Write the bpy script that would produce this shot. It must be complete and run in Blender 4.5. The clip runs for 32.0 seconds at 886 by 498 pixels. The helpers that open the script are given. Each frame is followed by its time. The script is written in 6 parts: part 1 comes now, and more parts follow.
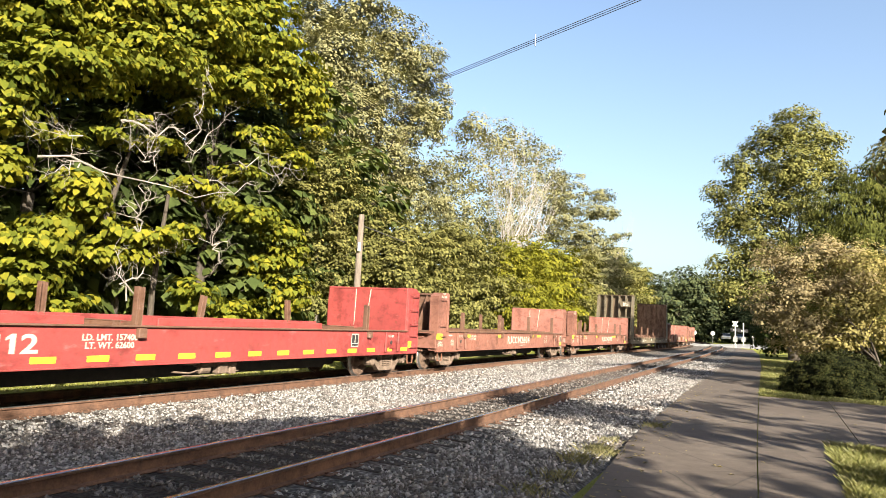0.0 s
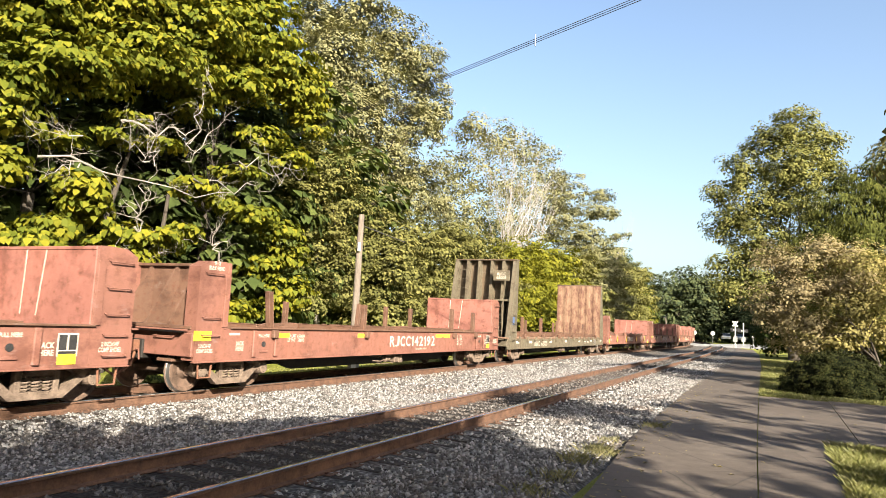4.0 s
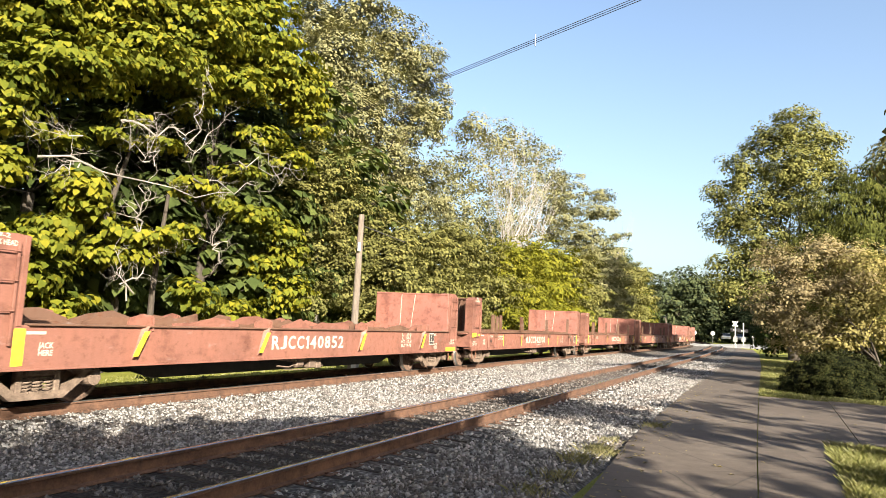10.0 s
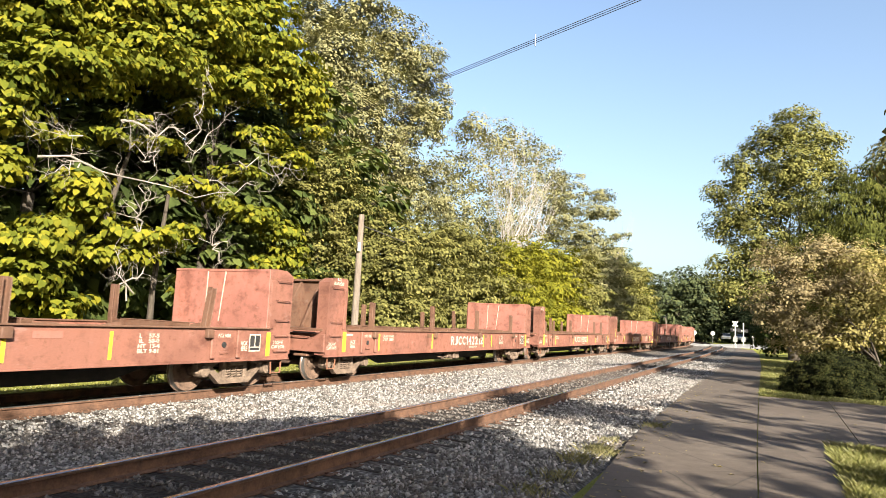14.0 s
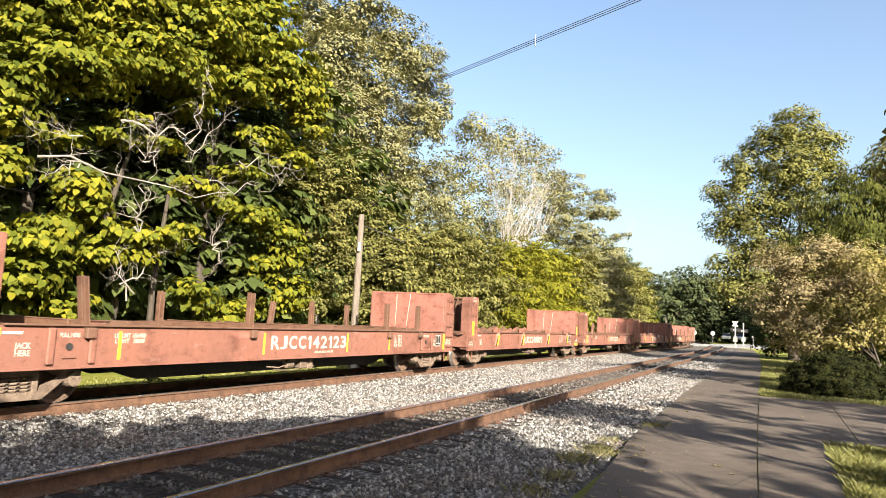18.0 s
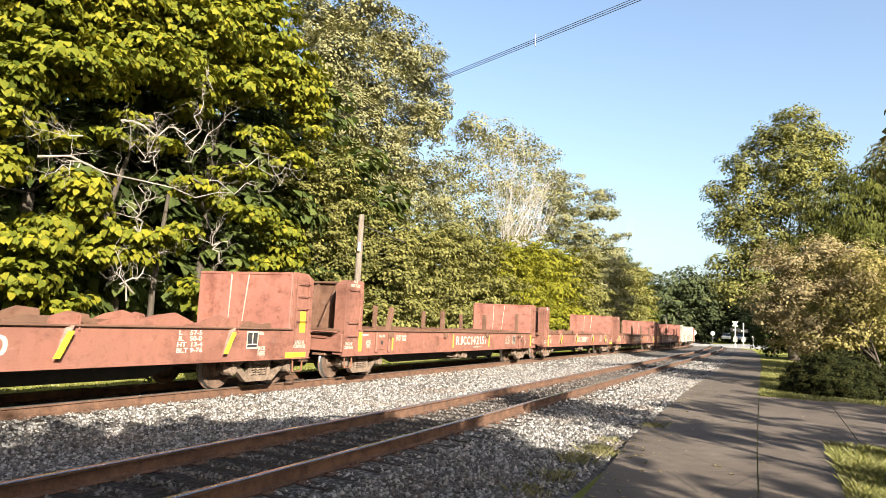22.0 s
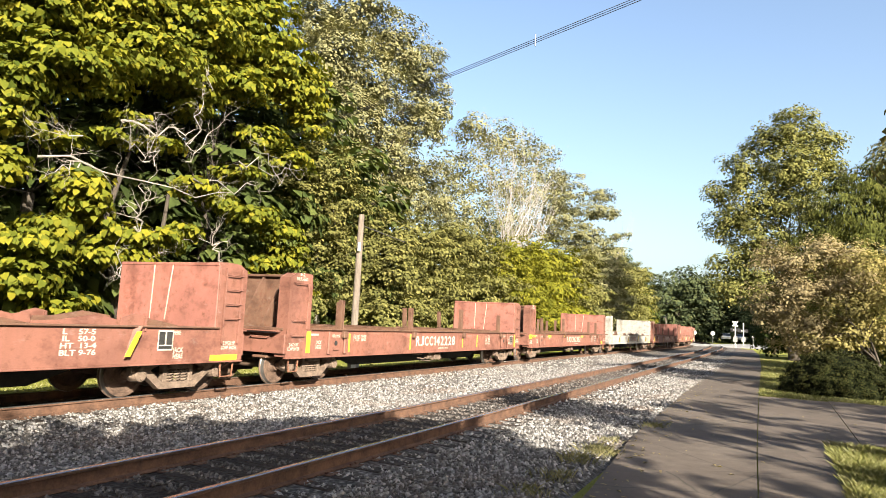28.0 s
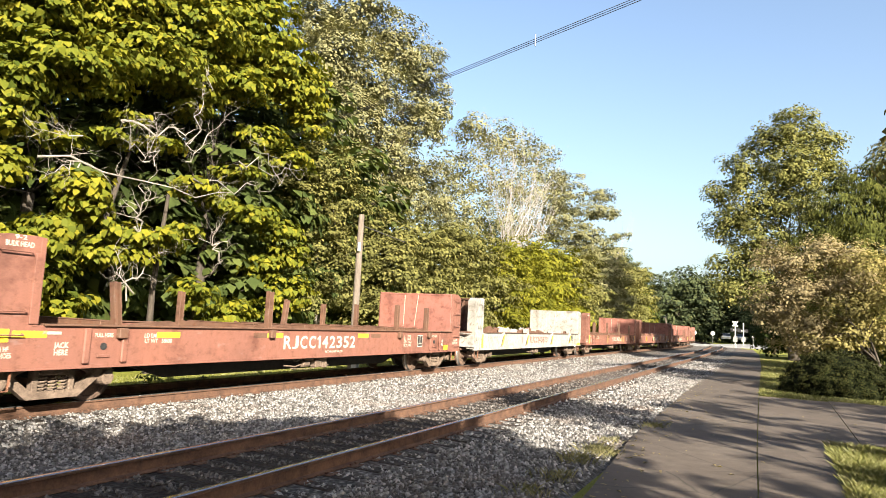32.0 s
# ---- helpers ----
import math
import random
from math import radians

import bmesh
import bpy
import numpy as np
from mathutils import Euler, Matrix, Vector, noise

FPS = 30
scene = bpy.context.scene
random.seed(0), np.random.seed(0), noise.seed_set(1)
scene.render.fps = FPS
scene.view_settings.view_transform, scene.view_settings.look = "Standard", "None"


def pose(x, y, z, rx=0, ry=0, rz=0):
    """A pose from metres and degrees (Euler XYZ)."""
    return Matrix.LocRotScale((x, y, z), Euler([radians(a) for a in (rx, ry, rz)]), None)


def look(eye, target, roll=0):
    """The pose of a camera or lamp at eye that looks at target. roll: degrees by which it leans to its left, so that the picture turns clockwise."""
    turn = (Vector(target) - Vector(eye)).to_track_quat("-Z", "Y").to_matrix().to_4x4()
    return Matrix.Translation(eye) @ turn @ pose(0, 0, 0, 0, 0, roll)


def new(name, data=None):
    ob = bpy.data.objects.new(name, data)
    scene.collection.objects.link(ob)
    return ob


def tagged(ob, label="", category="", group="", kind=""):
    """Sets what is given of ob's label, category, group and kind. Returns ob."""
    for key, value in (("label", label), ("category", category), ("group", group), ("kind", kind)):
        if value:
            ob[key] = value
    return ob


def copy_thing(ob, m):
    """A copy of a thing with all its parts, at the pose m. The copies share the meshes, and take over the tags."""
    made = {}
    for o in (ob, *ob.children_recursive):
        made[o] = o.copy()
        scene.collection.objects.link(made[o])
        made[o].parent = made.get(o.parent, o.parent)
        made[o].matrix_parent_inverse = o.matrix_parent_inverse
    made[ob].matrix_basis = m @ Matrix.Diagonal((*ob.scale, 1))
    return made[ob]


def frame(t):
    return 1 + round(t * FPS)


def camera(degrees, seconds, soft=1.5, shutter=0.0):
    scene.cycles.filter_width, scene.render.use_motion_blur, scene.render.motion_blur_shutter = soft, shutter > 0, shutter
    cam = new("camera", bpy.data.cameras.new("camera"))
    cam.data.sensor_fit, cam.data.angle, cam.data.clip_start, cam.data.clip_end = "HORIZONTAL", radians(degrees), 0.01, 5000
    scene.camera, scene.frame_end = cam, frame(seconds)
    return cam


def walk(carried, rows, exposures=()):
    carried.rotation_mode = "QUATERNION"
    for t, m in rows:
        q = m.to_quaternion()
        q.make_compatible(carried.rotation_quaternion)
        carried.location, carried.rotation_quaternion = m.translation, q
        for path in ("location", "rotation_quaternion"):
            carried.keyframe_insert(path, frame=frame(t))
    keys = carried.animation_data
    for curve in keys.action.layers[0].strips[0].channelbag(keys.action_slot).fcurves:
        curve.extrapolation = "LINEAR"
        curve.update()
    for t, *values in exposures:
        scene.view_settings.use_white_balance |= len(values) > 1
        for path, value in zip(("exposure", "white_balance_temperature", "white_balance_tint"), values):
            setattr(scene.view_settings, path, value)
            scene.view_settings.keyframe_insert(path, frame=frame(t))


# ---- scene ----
from functools import lru_cache

# ---------------------------------------------------------------- camera
cam = camera(67.07, 32.0, soft=0.8, shutter=0.1)
EYE = (0.0, 0.0, 1.631)
AIM = (-4.4978, 8.8668, 1.631 + 1.0723)
walk(cam, [(0, look(EYE, AIM, 2.87)), (32, look(EYE, AIM, 2.87))])

# ---------------------------------------------------------------- world, sun, exposure
SUN_AZ = math.atan2(0.76, -0.65)          # clockwise from +y
SUN_EL = radians(25)
world = bpy.data.worlds.new("world")
scene.world = world
world.use_nodes = True
_wn = world.node_tree
_wn.nodes.clear()
_sky = _wn.nodes.new("ShaderNodeTexSky")
_sky.sky_type = "NISHITA"
_sky.sun_disc = False
_sky.sun_elevation = SUN_EL
_sky.sun_rotation = SUN_AZ
_sky.air_density, _sky.dust_density, _sky.ozone_density = 1.0, 3.5, 1.0
_bg = _wn.nodes.new("ShaderNodeBackground")
_bg.inputs[1].default_value = 0.064
_wo = _wn.nodes.new("ShaderNodeOutputWorld")
_wn.links.new(_sky.outputs[0], _bg.inputs[0])
_wn.links.new(_bg.outputs[0], _wo.inputs[0])
sun = new("sun", bpy.data.lights.new("sun", "SUN"))
sun.data.energy = 4.9
sun.data.angle = radians(0.53)
sun.data.color = (1.0, 0.90, 0.74)
_d = Vector((math.sin(SUN_AZ) * math.cos(SUN_EL), math.cos(SUN_AZ) * math.cos(SUN_EL), math.sin(SUN_EL)))
sun.matrix_world = Matrix.Translation((40, -40, 40)) @ _d.to_track_quat("Z", "Y").to_matrix().to_4x4()
scene.view_settings.exposure = 2.3


# ---------------------------------------------------------------- plan: the two tracks
NEAR_X, FAR_X = -5.441, -11.206
GAUGE = 0.7525
SHIFT_Y = [-200, -100, -40, -20, 0, 10, 20, 30, 40, 50, 60, 70, 80, 90, 100, 110, 120, 130, 140, 150, 160]
SHIFT_FAR = [0, 0, 0, 0, 0, -0.085, -0.29, -0.52, -0.71, -0.78, -0.76, -0.66, -0.62, -0.75, -1.15, -1.95, -3.15, -4.75, -6.8, -9.3, -12.2]
SHIFT_NEAR = [0, 0, 0, 0, 0, -0.085, -0.26, -0.42, -0.55, -0.68, -0.86, -1.1, -1.42, -1.82, -2.35, -3.1, -4.2, -5.7, -7.7, -10.2, -13.1]


def make_path(base, shifts):
    """Centre line as dense samples of (arc length, x, y, heading); turns left past the crossing."""
    ys = np.arange(-200.0, 160.01, 1.0)
    k = np.array(SHIFT_Y, float)
    v = np.array(shifts, float)
    xs = np.interp(ys, k, v)
    ker = np.hanning(15)
    ker /= ker.sum()
    pad = np.concatenate([np.full(7, xs[0]), xs, xs[-1] + (xs[-1] - xs[-2]) * np.arange(1, 8)])
    xs = base + np.convolve(pad, ker, "valid")
    pts = list(zip(xs, ys))
    head = math.atan2(pts[-1][0] - pts[-2][0], pts[-1][1] - pts[-2][1])
    x, y = pts[-1]
    for i in range(330):
        head = max(head - 1.0 / 210.0, radians(-62))
        x += math.sin(head)
        y += math.cos(head)
        pts.append((x, y))
    p = np.array(pts)
    seg = np.hypot(*(p[1:] - p[:-1]).T)
    arc = np.concatenate([[0], np.cumsum(seg)])
    arc -= np.interp(0.0, ys, arc[: len(ys)])
    return arc, p[:, 0], p[:, 1]


PATH_FAR, PATH_NEAR = make_path(FAR_X, SHIFT_FAR), make_path(NEAR_X, SHIFT_NEAR)


def on_path(path, s):
    arc, xs, ys = path
    return np.interp(s, arc, xs), np.interp(s, arc, ys)


def rail_shift(y):
    return float(np.interp(y, PATH_NEAR[2][:361], PATH_NEAR[1][:361])) - NEAR_X


# distance that the train has gone, by the second
GONE_T = [0, 3, 6, 9, 11, 13, 19, 23, 28, 32]
GONE_S = [0, 20.75, 41.4, 62.0, 75.7, 89.1, 128.0, 153.5, 184.5, 208.6]
_gone = np.polyfit(GONE_T, GONE_S, 3)



def gone(t):
    return float(np.polyval(_gone, t))

# ---------------------------------------------------------------- mesh and material helpers
class Builder:
    """Collects vertices and faces of one mesh."""

    def __init__(self):
        self.v, self.f = [], []

    def add(self, verts, faces):
        n = len(self.v)
        self.v.extend(tuple(map(float, p)) for p in verts)
        self.f.extend(tuple(n + i for i in f) for f in faces)
        return self

    def box(self, x0, y0, z0, x1, y1, z1, c=0.006, m=None):
        """A box with chamfered edges."""
        lo, hi = (min(x0, x1), min(y0, y1), min(z0, z1)), (max(x0, x1), max(y0, y1), max(z0, z1))
        c = min(c, *(0.45 * (b - a) for a, b in zip(lo, hi)))
        vs, idx = [], {}
        for i in range(8):
            s = [(i >> a) & 1 for a in range(3)]
            for ax in range(3):
                p = []
                for a in range(3):
                    e = hi[a] if s[a] else lo[a]
                    p.append(e if a == ax else e + (-c if s[a] else c))
                idx[i, ax] = len(vs)
                vs.append(p)
        fs = []
        for ax in range(3):
            b, d = (ax + 1) % 3, (ax + 2) % 3
            for s in (0, 1):
                q = [(s << ax) | (u << b) | (w << d) for u, w in ((0, 0), (1, 0), (1, 1), (0, 1))]
                f = [idx[i, ax] for i in q]
                fs.append(f if s else f[::-1])
            for u in (0, 1):
                for w in (0, 1):
                    i0 = (u << b) | (w << d)
                    i1 = i0 | (1 << ax)
                    f = [idx[i0, b], idx[i1, b], idx[i1, d], idx[i0, d]]
                    fs.append(f if u != w else f[::-1])
        for i in range(8):
            f = [idx[i, 0], idx[i, 1], idx[i, 2]]
            odd = bin(i).count("1") % 2
            fs.append(f if odd else f[::-1])
        if m is not None:
            vs = [m @ Vector(p) for p in vs]
        return self.add(vs, fs)

    def tube(self, pts, radii, n=6, caps=True):
        pts = [Vector(p) for p in pts]
        if not isinstance(radii, (list, tuple)):
            radii = [radii] * len(pts)
        vs, fs = [], []
        up = Vector((0.13, 0.21, 0.97))
        for i, p in enumerate(pts):
            d = (pts[min(i + 1, len(pts) - 1)] - pts[max(i - 1, 0)])
            d = d.normalized() if d.length > 1e-9 else Vector((0, 0, 1))
            a = d.cross(up)
            a = a.normalized() if a.length > 0.05 else d.cross(Vector((1, 0, 0))).normalized()
            b = d.cross(a)
            for k in range(n):
                w = 2 * math.pi * k / n
                vs.append(p + (a * math.cos(w) + b * math.sin(w)) * radii[i])
        for i in range(len(pts) - 1):
            for k in range(n):
                j = (k + 1) % n
                fs.append((i * n + k, i * n + j, (i + 1) * n + j, (i + 1) * n + k))
        if caps:
            fs.append(tuple(range(n))[::-1])
            fs.append(tuple((len(pts) - 1) * n + k for k in range(n)))
        return self.add(vs, fs)

    def prism(self, outline, a, b, axis=0):
        """An outline (list of pairs) pushed from a to b along an axis; the pair fills the other two axes in order."""
        n = len(outline)
        vs = []
        for e in (a, b):
            for p in outline:
                q = list(p)
                q.insert(axis, e)
                vs.append(q)
        fs = [(i, (i + 1) % n, n + (i + 1) % n, n + i) for i in range(n)]
        fs += [tuple(range(n))[::-1], tuple(range(n, 2 * n))]
        return self.add(vs, fs)

    def lathe(self, profile, n=24, axis=0, centre=(0, 0, 0)):
        """Turns (along, radius) pairs round an axis."""
        vs, fs = [], []
        o1, o2 = (axis + 1) % 3, (axis + 2) % 3
        for a, r in profile:
            for k in range(n):
                w = 2 * math.pi * k / n
                p = list(centre)
                p[axis] += a
                p[o1] += r * math.cos(w)
                p[o2] += r * math.sin(w)
                vs.append(p)
        for i in range(len(profile) - 1):
            for k in range(n):
                j = (k + 1) % n
                fs.append((i * n + k, i * n + j, (i + 1) * n + j, (i + 1) * n + k))
        fs.append(tuple(range(n))[::-1])
        fs.append(tuple((len(profile) - 1) * n + k for k in range(n)))
        return self.add(vs, fs)

    def mesh(self, name, fix=True):
        me = bpy.data.meshes.new(name)
        me.from_pydata(self.v, [], self.f)
        if fix:
            bm = bmesh.new()
            bm.from_mesh(me)
            bmesh.ops.recalc_face_normals(bm, faces=bm.faces)
            bm.to_mesh(me)
            bm.free()
        me.validate()
        return me


def part(name, b, material, parent, label="", smooth=False):
    """One mesh object under a thing or a part."""
    me = b if isinstance(b, bpy.types.Mesh) else b.mesh(name)
    if material is not None and not me.materials:
        me.materials.append(material)
    if smooth:
        me.shade_smooth()
    ob = new(name, me)
    ob.parent = parent
    if label:
        ob["label"] = label
    return ob


def solid(name, b, material, label, category, kind="", group="", smooth=False):
    """A top-level thing of one mesh."""
    ob = part(name, b, material, None, smooth=smooth)
    return tagged(ob, label, category, group, kind)


def thing(name, label, category, m=None, group="", kind=""):
    ob = new(name)
    ob.empty_display_size = 0.3
    if m is not None:
        ob.matrix_basis = m
    return tagged(ob, label, category, group, kind)


def raw_mesh(name, verts, counts, loops):
    """A mesh from arrays, quick for many small faces of the same corner count."""
    me = bpy.data.meshes.new(name)
    me.vertices.add(len(verts))
    me.vertices.foreach_set("co", np.ascontiguousarray(verts, np.float32).ravel())
    nf = len(loops) // counts
    me.loops.add(len(loops))
    me.loops.foreach_set("vertex_index", np.ascontiguousarray(loops, np.int32))
    me.polygons.add(nf)
    me.polygons.foreach_set("loop_start", np.arange(0, nf * counts, counts, dtype=np.int32))
    me.polygons.foreach_set("loop_total", np.full(nf, counts, np.int32))
    me.update(calc_edges=True)
    return me


TONE_SCALE = 0.73          # scales every base colour down, so shade reads darker against a stronger sun


class Nodes:
    """Short hand for node materials."""

    def __init__(self, name):
        self.mat = bpy.data.materials.new(name)
        self.mat.use_nodes = True
        self.t = self.mat.node_tree
        self.bsdf = self.t.nodes["Principled BSDF"]
        self.co = None

    def node(self, kind, **kw):
        n = self.t.nodes.new(kind)
        for k, v in kw.items():
            if k == "blend":
                n.blend_type = v
            elif k == "op":
                n.operation = v
        return n

    def link(self, a, b):
        self.t.links.new(a, b)

    def coords(self, world_space=False, scale=(1, 1, 1)):
        tc = self.node("ShaderNodeNewGeometry" if world_space else "ShaderNodeTexCoord")
        mp = self.node("ShaderNodeMapping")
        mp.inputs["Scale"].default_value = scale
        self.link(tc.outputs["Position" if world_space else "Object"], mp.inputs[0])
        return mp.outputs[0]

    def noise(self, co, scale, detail=4.0, rough=0.6):
        n = self.node("ShaderNodeTexNoise")
        n.inputs["Scale"].default_value = scale
        n.inputs["Detail"].default_value = detail
        n.inputs["Roughness"].default_value = rough
        self.link(co, n.inputs["Vector"])
        return n.outputs["Fac"]

    def ramp(self, fac, stops):
        r = self.node("ShaderNodeValToRGB")
        el = r.color_ramp.elements
        while len(el) < len(stops):
            el.new(0.5)
        for e, (p, c) in zip(el, stops):
            e.position = p
            e.color = (*c, 1) if len(c) == 3 else c
        self.link(fac, r.inputs[0])
        return r.outputs[0]

    def mix(self, fac, a, b, blend="MIX"):
        m = self.node("ShaderNodeMixRGB", blend=blend)
        for s, x in ((m.inputs[0], fac), (m.inputs[1], a), (m.inputs[2], b)):
            if isinstance(x, (int, float)):
                s.default_value = x
            elif isinstance(x, tuple):
                s.default_value = (*x, 1)
            else:
                self.link(x, s)
        return m.outputs[0]

    def math(self, op, a, b=0.0):
        m = self.node("ShaderNodeMath", op=op)
        for s, x in zip(m.inputs, (a, b)):
            if isinstance(x, (int, float)):
                s.default_value = x
            else:
                self.link(x, s)
        return m.outputs[0]

    def bump(self, height, strength, distance=0.02):
        b = self.node("ShaderNodeBump")
        b.inputs["Strength"].default_value = strength
        b.inputs["Distance"].default_value = distance
        self.link(height, b.inputs["Height"])
        self.link(b.outputs[0], self.bsdf.inputs["Normal"])

    def done(self, colour=None, rough=0.8, metal=0.0, spec=0.3):
        if colour is not None:
            if isinstance(colour, tuple):
                self.bsdf.inputs["Base Color"].default_value = (*(c * TONE_SCALE for c in colour), 1)
            else:
                self.link(self.mix(1.0, colour, (TONE_SCALE, TONE_SCALE, TONE_SCALE), "MULTIPLY"), self.bsdf.inputs["Base Color"])
        if isinstance(rough, (int, float)):
            self.bsdf.inputs["Roughness"].default_value = rough
        else:
            self.link(rough, self.bsdf.inputs["Roughness"])
        self.bsdf.inputs["Metallic"].default_value = metal
        self.bsdf.inputs["Specular IOR Level"].default_value = spec
        return self.mat


def painted(name, base, rust=(0.13, 0.055, 0.03), wear=0.45, streak=True, fade=(1.12, 1.06, 1.0), rough=0.55):
    """Old paint on steel: faded patches, rust specks and vertical streaks."""
    n = Nodes(name)
    co = n.coords()
    big = n.noise(co, 0.55, 3)
    faded = tuple(min(0.9, b * f) for b, f in zip(base, fade))
    dark = tuple(b * 0.72 for b in base)
    col = n.ramp(big, [(0.3, dark), (0.5, base), (0.72, faded)])
    if streak:
        st = n.noise(n.coords(scale=(3.0, 9.0, 0.5)), 1.0, 4)
        col = n.mix(n.ramp(st, [(0.45, (0, 0, 0)), (0.75, (0.5, 0.5, 0.5))]), col, tuple(0.6 * b + 0.4 * r for b, r in zip(base, rust)))
    sp = n.noise(co, 7.0, 8, 0.72)
    col = n.mix(n.ramp(sp, [(0.47 + 0.16 * (1 - wear), (0, 0, 0)), (0.60 + 0.16 * (1 - wear), (0.8, 0.8, 0.8))]), col, rust)
    smudge = n.noise(n.coords(scale=(1.3, 1.0, 1.6)), 1.9, 5, 0.65)
    col = n.mix(1.0, col, n.ramp(smudge, [(0.33, (0.62, 0.58, 0.56)), (0.5, (1, 1, 1)), (0.68, (1.0, 1.0, 1.0))]), "MULTIPLY")
    chalk = n.noise(n.coords(scale=(1.0, 0.7, 1.8)), 3.1, 6, 0.7)
    col = n.mix(n.ramp(chalk, [(0.60, (0, 0, 0)), (0.74, (0.35, 0.35, 0.35))]), col, tuple(min(0.8, 0.5 * b + 0.22) for b in base))
    fine = n.noise(co, 55.0, 3)
    col = n.mix(0.16, col, n.ramp(fine, [(0.3, (0.25, 0.22, 0.2)), (0.7, (1, 1, 1))]), "MULTIPLY")
    n.bump(n.mix(0.5, sp, fine), 0.12, 0.01)
    return n.done(col, n.ramp(sp, [(0.4, (rough,) * 3), (0.7, (0.85,) * 3)]), 0.0, 0.3)


def plain(name, a, b, scale=6.0, rough=0.8, metal=0.0, bump=0.15, spec=0.3, dist=0.01, world_space=False, stretch=(1, 1, 1)):
    """Two tones in two scales of noise."""
    n = Nodes(name)
    co = n.coords(world_space, stretch)
    n1, n2 = n.noise(co, scale, 5), n.noise(co, scale * 7.3, 4)
    f = n.mix(0.4, n1, n2)
    col = n.ramp(f, [(0.36, a), (0.64, b)])
    n.bump(f, bump, dist)
    return n.done(col, rough, metal, spec)


def leaf_mat(name, dark, mid, light, glow=0.45, rough=0.5, gloss=0.35):
    """Leaves: each its own tone, with light passing through."""
    n = Nodes(name)
    g = n.node("ShaderNodeNewGeometry")
    big = n.noise(n.coords(True), 0.35, 2)
    f = n.mix(0.62, g.outputs["Random Per Island"], n.mix(0.4, big, n.noise(n.coords(True), 1.4, 3)))
    col = n.ramp(f, [(0.22, dark), (0.5, mid), (0.8, light)])
    n.done(col, rough, 0.0, gloss)
    tr = n.node("ShaderNodeBsdfTranslucent")
    n.link(n.mix(1.0, col, (TONE_SCALE, 0.95 * TONE_SCALE, 0.5 * TONE_SCALE), "MULTIPLY"), tr.inputs[0])
    mx = n.node("ShaderNodeMixShader")
    mx.inputs[0].default_value = glow
    n.link(n.bsdf.outputs[0], mx.inputs[1])
    n.link(tr.outputs[0], mx.inputs[2])
    out = n.t.nodes["Material Output"]
    n.link(mx.outputs[0], out.inputs[0])
    return n.mat


RED = painted("oxide_red_paint", (0.215, 0.098, 0.073))
RED_FACE = painted("faded_red_paint", (0.29, 0.125, 0.10), wear=0.42)
BRIGHT_RED = painted("bright_red_paint", (0.27, 0.05, 0.048), wear=0.36, rough=0.5)
BROWN = painted("brown_rusty_paint", (0.135, 0.076, 0.052), wear=0.6)
OLIVE = painted("olive_drab_paint", (0.128, 0.11, 0.076), rust=(0.085, 0.055, 0.037), wear=0.55)
WHITE_PAINT = painted("dirty_white_paint", (0.35, 0.348, 0.325), rust=(0.14, 0.09, 0.06), wear=0.6)
WEATHERED = painted("weathered_brown_olive", (0.12, 0.092, 0.06), wear=0.5)
RUST = plain("rusty_steel", (0.10, 0.045, 0.028), (0.24, 0.11, 0.065), 9, 0.85, 0.0, 0.3)
# grimy underframe steel; the shade below the cars is put into its near-black
SHADED_STEEL = plain("grimy_shaded_steel", (0.009, 0.008, 0.007), (0.028, 0.024, 0.02), 7, 0.75)
TRUCK_STEEL = plain("dusty_cast_steel", (0.085, 0.06, 0.045), (0.225, 0.168, 0.128), 8, 0.8, 0.0, 0.3)
WHEEL_STEEL = plain("wheel_steel", (0.055, 0.036, 0.026), (0.17, 0.11, 0.08), 6, 0.75, 0.0)
TREAD_STEEL = plain("polished_tread", (0.42, 0.40, 0.38), (0.6, 0.58, 0.55), 20, 0.3, 0.9, 0.05)
YELLOW = plain("yellow_reflector", (0.62, 0.42, 0.02), (0.80, 0.58, 0.05), 12, 0.5)
LETTER = plain("white_lettering", (0.36, 0.33, 0.28), (0.58, 0.54, 0.46), 14, 0.6)
BLACK = plain("black_panel", (0.015, 0.015, 0.015), (0.04, 0.04, 0.04), 10, 0.6)
PLANK = plain("weathered_plank", (0.10, 0.06, 0.04), (0.24, 0.15, 0.10), 3, 0.9, 0.0, 0.4, stretch=(6, 1, 6))


def streaked_board():
    """Tan primer with dark rust that runs down in broad streaks and eats in from the top."""
    n = Nodes("rust_streaked_steel")
    co = n.coords()
    st = n.noise(n.coords(scale=(2.6, 1, 0.28)), 1.0, 6, 0.65)
    mot = n.noise(n.coords(scale=(1, 1, 0.5)), 4.5, 8, 0.72)
    f = n.mix(0.74, st, mot)
    col = n.ramp(f, [(0.34, (0.085, 0.045, 0.034)), (0.45, (0.15, 0.08, 0.056)), (0.53, (0.225, 0.14, 0.095)), (0.68, (0.28, 0.19, 0.13))])
    fine = n.noise(co, 60, 3)
    col = n.mix(0.2, col, n.ramp(fine, [(0.3, (0.3, 0.3, 0.3)), (0.7, (1, 1, 1))]), "MULTIPLY")
    n.bump(n.mix(0.4, mot, fine), 0.15, 0.01)
    return n.done(col, 0.85, 0, 0.2)


